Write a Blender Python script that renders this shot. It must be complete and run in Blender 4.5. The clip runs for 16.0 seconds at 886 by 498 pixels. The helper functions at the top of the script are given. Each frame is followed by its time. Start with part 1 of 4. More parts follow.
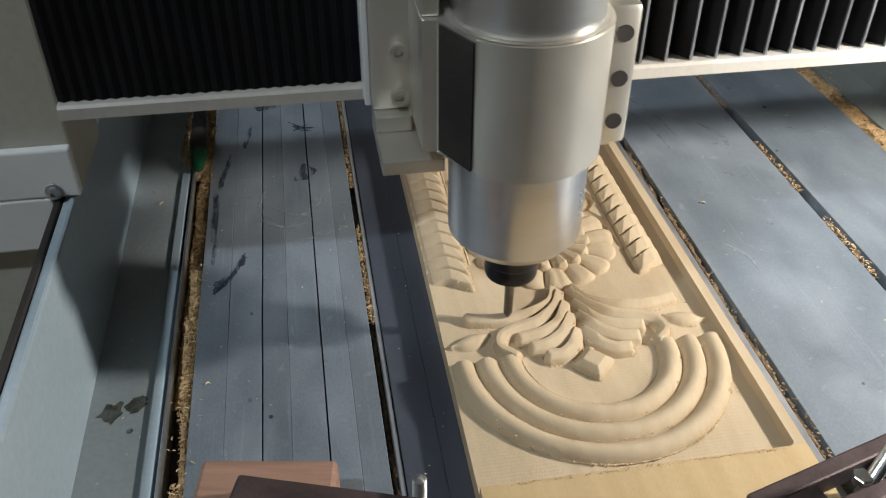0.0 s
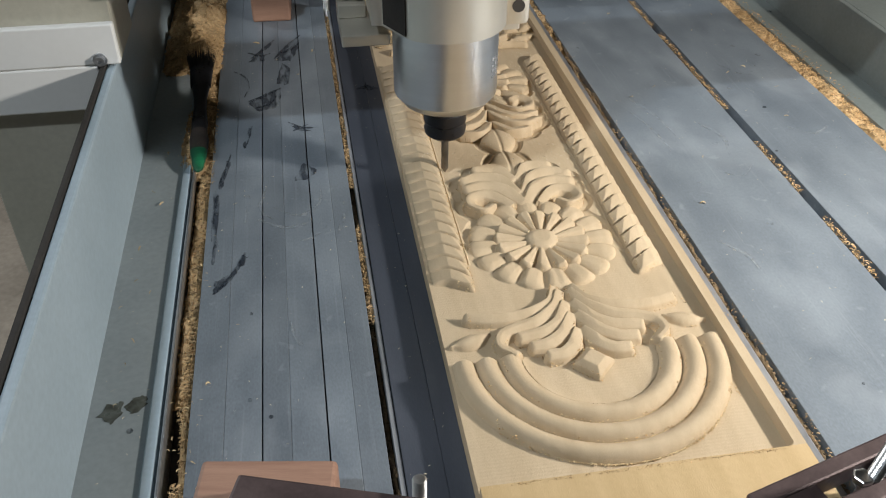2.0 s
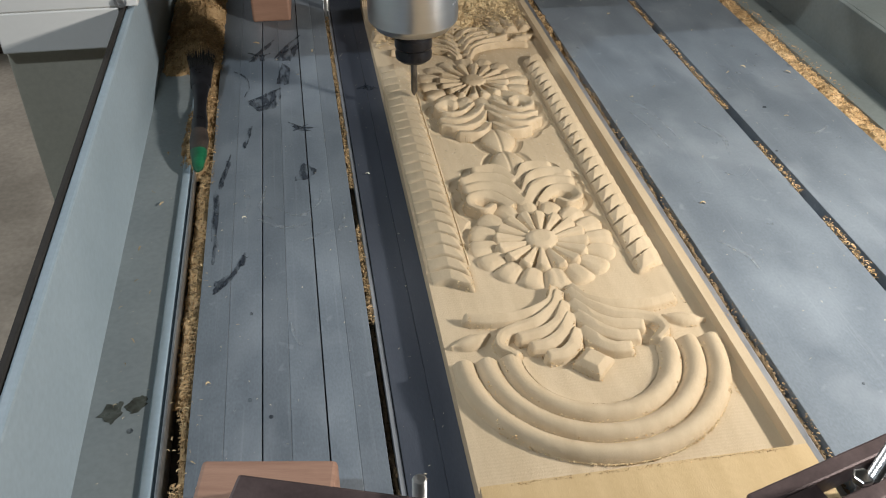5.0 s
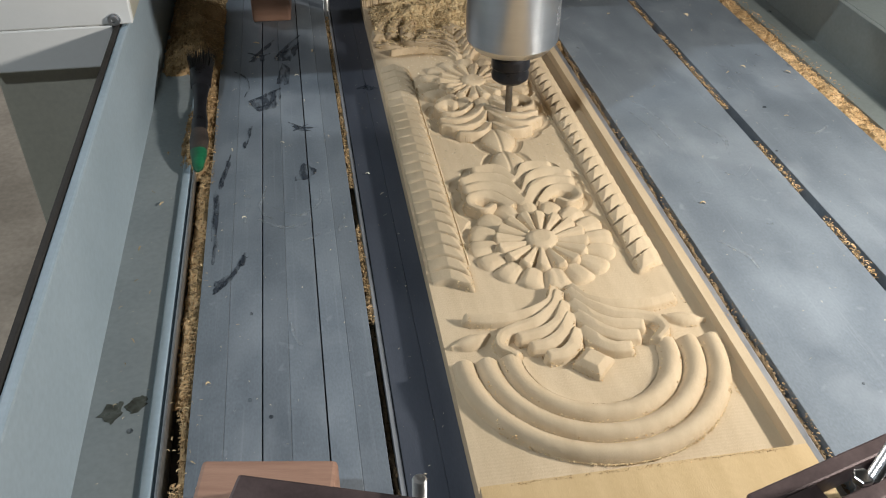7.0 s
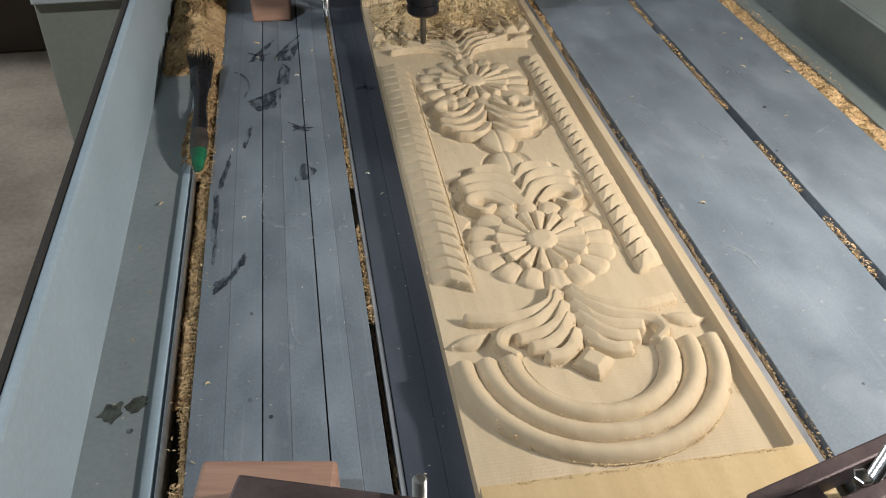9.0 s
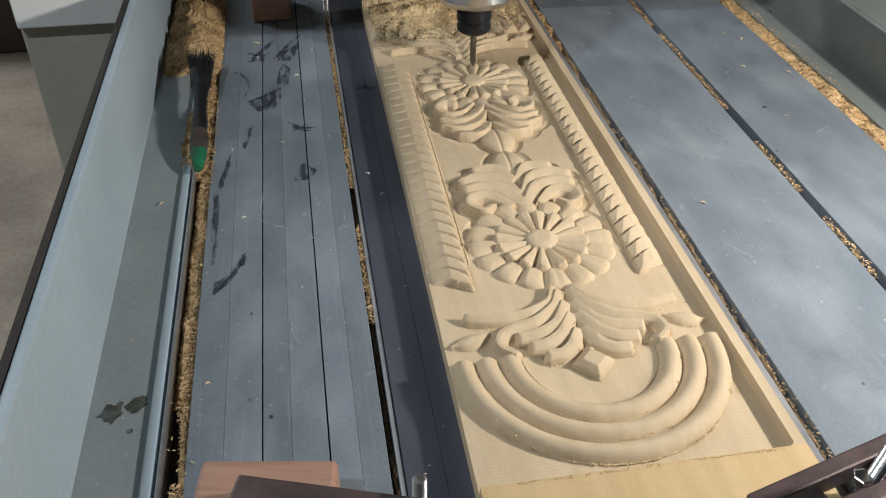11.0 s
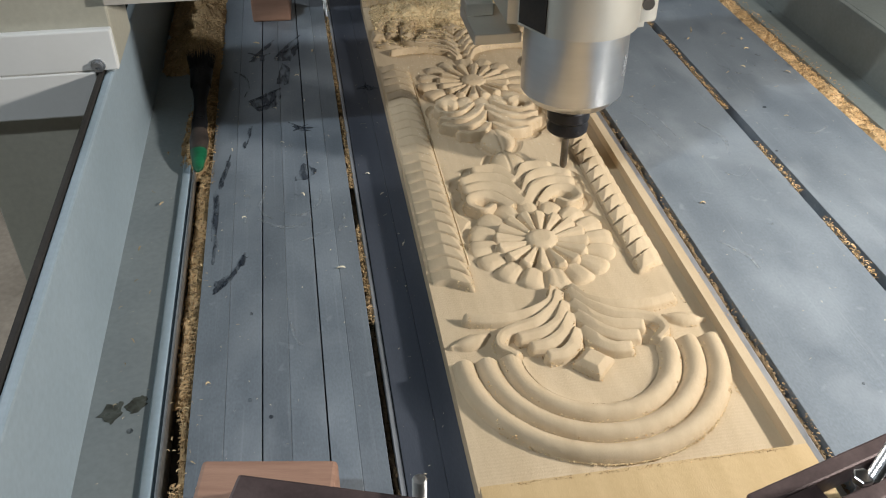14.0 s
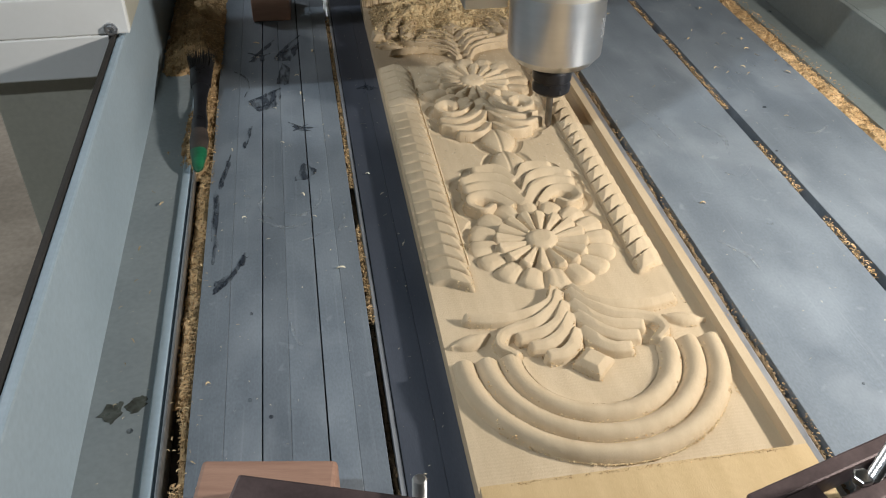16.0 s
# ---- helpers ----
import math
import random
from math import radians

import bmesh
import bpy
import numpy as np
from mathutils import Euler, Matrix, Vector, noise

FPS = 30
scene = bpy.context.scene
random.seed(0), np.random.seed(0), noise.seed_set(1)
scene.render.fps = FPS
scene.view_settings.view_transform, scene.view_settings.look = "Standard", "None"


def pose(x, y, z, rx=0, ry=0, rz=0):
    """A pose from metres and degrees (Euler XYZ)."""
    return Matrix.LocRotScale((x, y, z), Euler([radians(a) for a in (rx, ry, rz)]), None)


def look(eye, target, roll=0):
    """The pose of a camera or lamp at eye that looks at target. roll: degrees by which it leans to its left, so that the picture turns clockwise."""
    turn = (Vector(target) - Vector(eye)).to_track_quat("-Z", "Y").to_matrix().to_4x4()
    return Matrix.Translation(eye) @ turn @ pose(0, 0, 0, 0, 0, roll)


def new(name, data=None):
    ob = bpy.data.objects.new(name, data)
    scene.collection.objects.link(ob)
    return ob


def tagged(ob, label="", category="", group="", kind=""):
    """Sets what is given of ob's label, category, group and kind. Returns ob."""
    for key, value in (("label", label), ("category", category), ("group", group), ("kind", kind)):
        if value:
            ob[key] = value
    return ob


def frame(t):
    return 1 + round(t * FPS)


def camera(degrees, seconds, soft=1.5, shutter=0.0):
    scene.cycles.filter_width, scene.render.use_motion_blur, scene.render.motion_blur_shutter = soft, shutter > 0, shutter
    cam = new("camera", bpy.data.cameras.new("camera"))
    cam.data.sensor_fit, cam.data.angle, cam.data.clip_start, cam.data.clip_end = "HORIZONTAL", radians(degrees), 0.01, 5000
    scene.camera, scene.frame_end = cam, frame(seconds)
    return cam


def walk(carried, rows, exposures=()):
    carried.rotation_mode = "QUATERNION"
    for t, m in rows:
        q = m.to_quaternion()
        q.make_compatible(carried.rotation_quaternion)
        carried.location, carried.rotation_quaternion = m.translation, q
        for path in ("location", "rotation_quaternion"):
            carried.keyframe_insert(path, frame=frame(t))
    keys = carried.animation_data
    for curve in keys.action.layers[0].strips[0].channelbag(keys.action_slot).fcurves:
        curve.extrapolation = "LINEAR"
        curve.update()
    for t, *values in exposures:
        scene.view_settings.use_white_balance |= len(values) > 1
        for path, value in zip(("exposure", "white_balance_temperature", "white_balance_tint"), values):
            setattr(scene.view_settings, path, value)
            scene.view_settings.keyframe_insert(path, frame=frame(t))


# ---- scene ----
cam = camera(54.10, 16.0, soft=1.1, shutter=0.12)
VIEW = pose(0, 0, 0.402, 52.827, -0.239, -9.400)
walk(cam, [(0.0, VIEW), (16.0, VIEW)])

# ---- light ----
world = bpy.data.worlds.new("workshop_air")
scene.world = world
world.use_nodes = True
world.node_tree.nodes["Background"].inputs[0].default_value = (0.75, 0.85, 1.0, 1)
world.node_tree.nodes["Background"].inputs[1].default_value = 0.005
scene.view_settings.exposure = 0.0


def area_lamp(name, eye, target, w, h, watts, colour):
    data = bpy.data.lights.new(name, "AREA")
    data.shape, data.size, data.size_y, data.energy, data.color = "RECTANGLE", w, h, watts, colour
    ob = new(name, data)
    ob.matrix_world = look(eye, target)
    return ob


area_lamp("flood_light", (0.64, 0.28, 0.325), (-0.50, 1.25, 0.22), 0.04, 0.04, 6.5, (1.0, 0.95, 0.88))
area_lamp("ceiling_tube_light", (-1.15, -0.40, 2.35), (0.0, 0.6, 0), 0.16, 0.05, 27, (0.84, 0.93, 1.0))
# Added lamp, no source seen: brightens the concrete floor on the left.
area_lamp("aisle_fill_light", (-2.4, 3.0, 2.5), (-2.0, 2.9, 0), 0.2, 1.2, 60, (0.95, 0.97, 1.0))


# ---- materials ----
def mat(name, base, dark=None, scale=20.0, rough=0.5, metal=0.0, bump=0.1, grain=0.0005, stretch=(1, 1, 1), mix=0.6, fine=400.0, spec=0.5, rv=0.12):
    """A surface with blotches at one scale and grain at a finer one."""
    m = bpy.data.materials.new(name)
    m.use_nodes = True
    nt = m.node_tree
    b = nt.nodes["Principled BSDF"]
    tc = nt.nodes.new("ShaderNodeTexCoord")
    mp = nt.nodes.new("ShaderNodeMapping")
    mp.inputs["Scale"].default_value = stretch
    nt.links.new(tc.outputs["Object"], mp.inputs["Vector"])
    big, small = nt.nodes.new("ShaderNodeTexNoise"), nt.nodes.new("ShaderNodeTexNoise")
    for n, s, d in ((big, scale, 5.0), (small, fine, 3.0)):
        n.inputs["Scale"].default_value, n.inputs["Detail"].default_value = s, d
        nt.links.new(mp.outputs[0], n.inputs["Vector"])
    ramp = nt.nodes.new("ShaderNodeValToRGB")
    ramp.color_ramp.elements[0].position, ramp.color_ramp.elements[1].position = 0.35, 0.65
    dark = dark or tuple(c * 0.75 for c in base)
    ramp.color_ramp.elements[0].color, ramp.color_ramp.elements[1].color = (*dark, 1), (*base, 1)
    nt.links.new(big.outputs["Fac"], ramp.inputs[0])
    mx = nt.nodes.new("ShaderNodeMix")
    mx.data_type, mx.blend_type = "RGBA", "OVERLAY"
    mx.inputs["Factor"].default_value = mix * 0.5
    nt.links.new(ramp.outputs[0], mx.inputs[6])
    nt.links.new(small.outputs["Fac"], mx.inputs[7])
    nt.links.new(mx.outputs[2], b.inputs["Base Color"])
    b.inputs["Metallic"].default_value = metal
    b.inputs["Specular IOR Level"].default_value = spec
    mr = nt.nodes.new("ShaderNodeMapRange")
    mr.inputs["To Min"].default_value, mr.inputs["To Max"].default_value = max(0.05, rough - rv), min(1, rough + rv)
    nt.links.new(big.outputs["Fac"], mr.inputs[0])
    nt.links.new(mr.outputs[0], b.inputs["Roughness"])
    bp = nt.nodes.new("ShaderNodeBump")
    bp.inputs["Strength"].default_value, bp.inputs["Distance"].default_value = bump, grain
    nt.links.new(small.outputs["Fac"], bp.inputs["Height"])
    nt.links.new(bp.outputs[0], b.inputs["Normal"])
    return m


def tinted(m, lo, hi):
    """Lets pieces that share a material differ a little in tone."""
    nt = m.node_tree
    b = nt.nodes["Principled BSDF"]
    src = b.inputs["Base Color"].links[0].from_socket
    geo, mr = nt.nodes.new("ShaderNodeNewGeometry"), nt.nodes.new("ShaderNodeMapRange")
    mr.inputs["To Min"].default_value, mr.inputs["To Max"].default_value = lo, hi
    nt.links.new(geo.outputs["Random Per Island"], mr.inputs[0])
    hs = nt.nodes.new("ShaderNodeHueSaturation")
    nt.links.new(src, hs.inputs["Color"])
    nt.links.new(mr.outputs[0], hs.inputs["Value"])
    nt.links.new(hs.outputs[0], b.inputs["Base Color"])
    return m


def worn(m, light, amount):
    """Dusty smudges, and scratches drawn along the bed."""
    nt = m.node_tree
    b = nt.nodes["Principled BSDF"]
    src = b.inputs["Base Color"].links[0].from_socket
    tc = nt.nodes.new("ShaderNodeTexCoord")
    for scale, stretch, lo, hi, k in ((11, (1.3, 0.8, 1), 0.50, 0.72, amount), (1.0, (420, 7, 1), 0.60, 0.74, amount * 0.55), (70, (1, 1, 1), 0.66, 0.72, amount * 0.8)):
        mp, n, r, mx = (nt.nodes.new("ShaderNode" + q) for q in ("Mapping", "TexNoise", "MapRange", "Mix"))
        mp.inputs["Scale"].default_value = stretch
        nt.links.new(tc.outputs["Object"], mp.inputs["Vector"])
        nt.links.new(mp.outputs[0], n.inputs["Vector"])
        n.inputs["Scale"].default_value, n.inputs["Detail"].default_value, n.inputs["Distortion"].default_value = scale, 4, 0.6
        r.inputs["From Min"].default_value, r.inputs["From Max"].default_value, r.inputs["To Max"].default_value = lo, hi, k
        nt.links.new(n.outputs["Fac"], r.inputs[0])
        mx.data_type = "RGBA"
        nt.links.new(r.outputs[0], mx.inputs["Factor"])
        nt.links.new(src, mx.inputs[6])
        mx.inputs[7].default_value = (*light, 1)
        src = mx.outputs[2]
    info, vr, hs = (nt.nodes.new("ShaderNode" + q) for q in ("ObjectInfo", "MapRange", "HueSaturation"))
    vr.inputs["To Min"].default_value, vr.inputs["To Max"].default_value = 0.82, 1.18
    nt.links.new(info.outputs["Random"], vr.inputs[0])
    nt.links.new(vr.outputs[0], hs.inputs["Value"])
    nt.links.new(src, hs.inputs["Color"])
    nt.links.new(hs.outputs[0], b.inputs["Base Color"])
    return m


BED = worn(mat("grey_bed_plate", (0.205, 0.238, 0.272), (0.155, 0.182, 0.212), 14, 0.38, 0.0, 0.2, 0.0005, (2.0, 0.9, 1), 0.5), (0.40, 0.44, 0.48), 0.3)
# Bed plate with the board's cast shadow put into its colour.
BED_SHADED = mat("shaded_bed_plate", (0.068, 0.078, 0.10), (0.048, 0.056, 0.074), 14, 0.4, 0.0, 0.15, 0.0004, (3, 0.6, 1), 0.4)
PAINT_BLUE = mat("blue_grey_paint", (0.365, 0.45, 0.51), (0.32, 0.40, 0.455), 9, 0.38, 0.0, 0.06, 0.0003, (1, 1, 1), 0.25, 250)
PAINT_FLOOR = mat("tray_floor_paint", (0.36, 0.41, 0.43), (0.30, 0.345, 0.365), 12, 0.45, 0.0, 0.08, 0.0003, (1, 1, 1), 0.3, 250)
PAINT_RIGHT = mat("green_grey_tray_paint", (0.20, 0.225, 0.215), (0.155, 0.175, 0.168), 9, 0.45, 0.0, 0.08, 0.0003, (1, 1, 1), 0.3, 250)
PAINT_GREY = mat("grey_green_paint", (0.50, 0.485, 0.41), (0.44, 0.425, 0.35), 8, 0.45, 0.0, 0.05, 0.0003, (1, 1, 1), 0.25, 250)
PAINT_WHITE = mat("white_paint", (0.86, 0.87, 0.86), (0.80, 0.81, 0.80), 8, 0.4, 0.0, 0.05, 0.0003, (1, 1, 1), 0.25, 250)
PAINT_LIP = mat("pale_beige_paint", (0.60, 0.57, 0.52), (0.52, 0.49, 0.44), 8, 0.45, 0.0, 0.05, 0.0003, (1, 1, 1), 0.25, 250)
ALU = mat("milled_aluminium", (0.62, 0.64, 0.67), (0.52, 0.54, 0.57), 30, 0.35, 0.9, 0.08, 0.0003, (1, 8, 1), 0.3)
CAST = mat("cast_aluminium", (0.70, 0.67, 0.60), (0.66, 0.63, 0.56), 30, 0.36, 0.75, 0.05, 0.0003, (1, 1, 1), 0.1, 900, 0.5, 0.04)
STEEL = mat("turned_steel", (0.74, 0.74, 0.74), (0.68, 0.68, 0.68), 12, 0.32, 1.0, 0.02, 0.0002, (1, 1, 8), 0.06, 500, 0.5, 0.03)
BIT = mat("dull_carbide", (0.22, 0.20, 0.18), (0.15, 0.14, 0.12), 90, 0.4, 0.8)
BLACK_STEEL = mat("black_oxide_steel", (0.02, 0.02, 0.024), (0.012, 0.012, 0.014), 60, 0.3, 0.3, 0.1, 0.0003, (1, 1, 1), 0.3)
RUBBER = mat("bellows_fabric", (0.008, 0.008, 0.009), (0.004, 0.004, 0.005), 30, 0.75, 0.0, 0.2, 0.0004, (1, 1, 1), 0.4, 400, 0.2)
WOOD = mat("pale_wood", (0.585, 0.465, 0.315), (0.525, 0.41, 0.27), 22, 0.7, 0.0, 0.4, 0.0004, (5, 0.7, 5), 0.2, 900, 0.25)
WOOD_OLD = mat("uncut_wood_face", (0.60, 0.44, 0.24), (0.53, 0.38, 0.20), 16, 0.6, 0.0, 0.3, 0.0004, (5, 0.7, 5), 0.25, 700, 0.3)
CHIP = tinted(mat("wood_chips", (0.62, 0.43, 0.23), (0.46, 0.30, 0.14), 60, 0.8, 0.0, 0.1, 0.0003), 0.55, 1.25)
CHIP_PALE = tinted(mat("fresh_chips", (0.72, 0.57, 0.34), (0.6, 0.45, 0.25), 60, 0.8, 0.0, 0.1, 0.0003), 0.7, 1.2)
BLOCK = mat("packing_wood", (0.40, 0.235, 0.165), (0.32, 0.18, 0.125), 30, 0.6, 0.0, 0.15, 0.0004, (0.6, 8, 4), 0.3, 300)
CRUMB = tinted(mat("dry_crumbs", (0.80, 0.73, 0.58), (0.7, 0.62, 0.46), 60, 0.8), 0.8, 1.15)
ALU_DULL = mat("dull_aluminium", (0.34, 0.35, 0.37), (0.25, 0.26, 0.28), 60, 0.5, 0.3, 0.1, 0.0003, (1, 0.3, 1), 0.5)
DUST_BROWN = mat("fine_brown_dust", (0.26, 0.18, 0.10), (0.13, 0.09, 0.05), 120, 0.9, 0.0, 0.4, 0.0006)
RUST = mat("brown_clamp_steel", (0.115, 0.082, 0.080), (0.075, 0.052, 0.052), 40, 0.5, 0.4, 0.3, 0.0006, (1, 1, 1), 0.5)
# Near-black; also puts shade on the clamp's flat and in its bolt holes.
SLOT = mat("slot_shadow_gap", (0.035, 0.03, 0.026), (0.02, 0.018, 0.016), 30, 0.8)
CONCRETE = mat("concrete", (0.42, 0.36, 0.29), (0.27, 0.23, 0.18), 5, 0.85, 0.0, 0.3, 0.002, (1, 1, 1), 0.5, 80)
PLASTER = mat("workshop_plaster", (0.30, 0.30, 0.285), (0.25, 0.25, 0.235), 2, 0.9)
BRISTLE = mat("black_bristle", (0.015, 0.014, 0.013), (0.008, 0.008, 0.008), 200, 0.7, 0, 0.4, 0.001, (20, 1, 20))
HANDLE_DARK = mat("worn_dark_handle", (0.06, 0.045, 0.038), (0.03, 0.025, 0.022), 60, 0.5)
GREEN = mat("green_lacquer", (0.012, 0.15, 0.065), (0.008, 0.06, 0.03), 60, 0.35)
SMEAR = mat("dark_smear", (0.050, 0.062, 0.080), (0.03, 0.038, 0.052), 60, 0.4)


def patchy(m, lo, hi, stretch):
    """Lets the surface below show through in streaks."""
    nt = m.node_tree
    tc, mp, n, r = (nt.nodes.new("ShaderNode" + q) for q in ("TexCoord", "Mapping", "TexNoise", "MapRange"))
    mp.inputs["Scale"].default_value = stretch
    nt.links.new(tc.outputs["Object"], mp.inputs["Vector"])
    nt.links.new(mp.outputs[0], n.inputs["Vector"])
    n.inputs["Scale"].default_value, n.inputs["Detail"].default_value = 90, 6
    r.inputs["From Min"].default_value, r.inputs["From Max"].default_value = lo, hi
    nt.links.new(n.outputs["Fac"], r.inputs[0])
    nt.links.new(r.outputs[0], nt.nodes["Principled BSDF"].inputs["Alpha"])
    return m


patchy(SMEAR, 0.38, 0.66, (2.2, 0.5, 1))
WARN = mat("grey_print", (0.25, 0.27, 0.30), (0.2, 0.2, 0.2), 60, 0.5)


# ---- builders ----
def thing(name, label, category, group="", kind="", at=(0, 0, 0)):
    ob = new(name)
    ob.location = at
    ob.empty_display_size = 0.02
    return tagged(ob, label, category, group, kind)


def part(name, bm, material, parent, label="", smooth=False, kind=""):
    me = bpy.data.meshes.new(name)
    bmesh.ops.recalc_face_normals(bm, faces=bm.faces)
    bm.to_mesh(me)
    bm.free()
    if smooth:
        for p in me.polygons:
            p.use_smooth = True
        me.set_sharp_from_angle(angle=radians(38))
    me.materials.append(material)
    ob = new(name, me)
    ob.parent = parent
    return tagged(ob, label, "", "", kind)


def box(lo, hi, bevel=0.0, bm=None, seg=2):
    bm2 = bmesh.new()
    bmesh.ops.create_cube(bm2, size=1)
    s = [b - a for a, b in zip(lo, hi)]
    bmesh.ops.scale(bm2, vec=s, verts=bm2.verts)
    bmesh.ops.translate(bm2, vec=[(a + b) / 2 for a, b in zip(lo, hi)], verts=bm2.verts)
    if bevel:
        bmesh.ops.bevel(bm2, geom=list(bm2.edges), offset=min(bevel, min(s) * 0.45), segments=seg, affect="EDGES", profile=0.5)
    return join(bm, bm2)


def join(bm, extra):
    if bm is None:
        return extra
    me = bpy.data.meshes.new("tmp")
    extra.to_mesh(me)
    extra.free()
    bm.from_mesh(me)
    bpy.data.meshes.remove(me)
    return bm


def lathe(profile, n=64, bm=None, at=(0, 0, 0), axis="Z"):
    """A turned body from (radius, height) pairs."""
    b2 = bmesh.new()
    rings = []
    for r, z in profile:
        rings.append([b2.verts.new((r * math.cos(2 * math.pi * i / n), r * math.sin(2 * math.pi * i / n), z)) for i in range(n)])
    for a, b in zip(rings, rings[1:]):
        for i in range(n):
            b2.faces.new((a[i], a[(i + 1) % n], b[(i + 1) % n], b[i]))
    b2.faces.new(rings[0][::-1])
    b2.faces.new(rings[-1])
    if axis == "Y":
        bmesh.ops.rotate(b2, matrix=Matrix.Rotation(radians(90), 3, "X"), verts=b2.verts)
    if axis == "X":
        bmesh.ops.rotate(b2, matrix=Matrix.Rotation(radians(90), 3, "Y"), verts=b2.verts)
    bmesh.ops.translate(b2, vec=at, verts=b2.verts)
    return join(bm, b2)


def prism(outline, z0, z1, bevel=0.0, bm=None):
    """An upright block over a plan outline."""
    b2 = bmesh.new()
    lo = [b2.verts.new((x, y, z0)) for x, y in outline]
    hi = [b2.verts.new((x, y, z1)) for x, y in outline]
    b2.faces.new(lo[::-1])
    b2.faces.new(hi)
    n = len(lo)
    for i in range(n):
        b2.faces.new((lo[i], lo[(i + 1) % n], hi[(i + 1) % n], hi[i]))
    if bevel:
        bmesh.ops.bevel(b2, geom=list(b2.edges), offset=bevel, segments=2, affect="EDGES", profile=0.5)
    return join(bm, b2)


# ---- workshop shell ----
Y0, Y1 = 0.12, 1.75          # bed, near and far end


def shell():
    f = part("floor", box((-4, -3, -0.85), (5, 6, -0.75)), CONCRETE, None)
    tagged(f, "stained grey concrete workshop floor", "floor", kind="structure")
    for name, lo, hi in (("wall_north", (-4, 6, -0.85), (5, 6.15, 2.6)), ("wall_south", (-4, -3.15, -0.85), (5, -3, 2.6)),
                         ("wall_west", (-4.15, -3, -0.85), (-4, 6, 2.6)), ("wall_east", (5, -3, -0.85), (5.15, 6, 2.6))):
        tagged(part(name, box(lo, hi), PLASTER, None), "plain grey plastered workshop wall", "wall", kind="structure")
    tagged(part("ceiling", box((-4, -3, 2.6), (5, 6, 2.7)), PLASTER, None), "plain grey workshop ceiling", "ceiling", kind="structure")


shell()


# ---- machine bed ----
def bed():
    t = thing("machine_bed", "blue-grey slotted bed of a router machine, dusty", "machine bed")
    # plates between the slots, grooved; the two by the board are coloured as shaded
    plates = ((-0.092, 0.024, BED, (-0.071, -0.0482, -0.031, -0.0092, 0.008)), (0.032, 0.145, BED_SHADED, (0.055,)),
              (0.152, 0.262, BED_SHADED, ()), (0.282, 0.3965, BED, ()), (0.406, 0.508, BED, ()))
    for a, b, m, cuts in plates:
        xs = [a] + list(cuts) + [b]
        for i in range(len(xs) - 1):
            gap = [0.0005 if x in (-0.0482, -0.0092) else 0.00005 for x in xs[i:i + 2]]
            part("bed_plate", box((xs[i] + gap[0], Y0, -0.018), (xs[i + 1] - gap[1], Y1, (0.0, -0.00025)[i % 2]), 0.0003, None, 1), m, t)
    part("slot_floor", box((-0.107, Y0, -0.03), (0.53, Y1, -0.019)), SLOT, t, "dark slot bottom")
    # left rail with its two lips
    part("slot_rail", box((-0.1075, Y0, -0.02), (-0.1055, Y1, 0.0015), 0.0006), ALU, t, "bare aluminium slot rail")
    part("slot_rail", box((-0.1165, Y0, -0.02), (-0.1095, Y1, 0.001), 0.001), PAINT_BLUE, t)
    for x in (0.0285,):
        part("slot_rail", box((x, Y0, -0.02), (x + 0.003, Y1, -0.001), 0.0006), ALU_DULL, t, "dull grey slot rail")
    part("slot_rail", box((0.2665, Y0, -0.02), (0.2742, Y1, 0.0008), 0.0008), ALU_DULL, t, "bare aluminium slot rail")
    part("tray_floor", box((-0.157, Y0, -0.02), (-0.1165, Y1, -0.001), 0.0005), PAINT_FLOOR, t, "grey painted tray floor, oil stained")
    part("tray_floor", box((0.530, Y0, -0.02), (0.567, Y1, -0.001), 0.0005), PAINT_RIGHT, t)
    part("side_wall", box((-0.161, Y0, -0.30), (-0.1535, Y1, 0.095), 0.002), PAINT_BLUE, t, "blue-grey painted sheet steel side wall")
    part("edge_trim", box((-0.1655, Y0, 0.02), (-0.1612, Y1, 0.0965), 0.001), SLOT, t, "dark rubber edge trim")
    part("side_wall", box((0.567, Y0, -0.30), (0.573, Y1, 0.055), 0.001), PAINT_RIGHT, t)
    part("side_ledge", box((0.5732, Y0, 0.047), (0.80, Y1, 0.055), 0.001), PAINT_RIGHT, t, "green-grey painted ledge")
    part("bed_frame", box((-0.15, Y0 + 0.02, -0.75), (0.56, Y1 - 0.02, -0.032), 0.004), PAINT_GREY, t)
    part("back_beam", box((-0.15, Y1, -0.2), (0.567, Y1 + 0.05, 0.06), 0.004), PAINT_GREY, t)
    return t


bed()


# ---- carved board ----
BX0, BX1, BY0, BY1 = 0.0687, 0.2560, 0.235, 1.01
TOP, GROUND = 0.0213, 0.0140
DESIGN = 1.0138              # size of the design
CX, CY = 0.1565, 0.624       # the middle of the design


def value_noise(x, y, cell, seed):
    """Smooth random field over the plan, -1 to 1."""
    rng = np.random.RandomState(seed)
    g = rng.uniform(-1, 1, (256, 256))
    a, b = x / cell, y / cell
    i, j = np.floor(a).astype(int), np.floor(b).astype(int)
    p, q = a - i, b - j
    p, q = p * p * (3 - 2 * p), q * q * (3 - 2 * q)
    i, j = i % 255, j % 255
    return (g[i, j] * (1 - p) + g[i + 1, j] * p) * (1 - q) + (g[i, j + 1] * (1 - p) + g[i + 1, j + 1] * p) * q


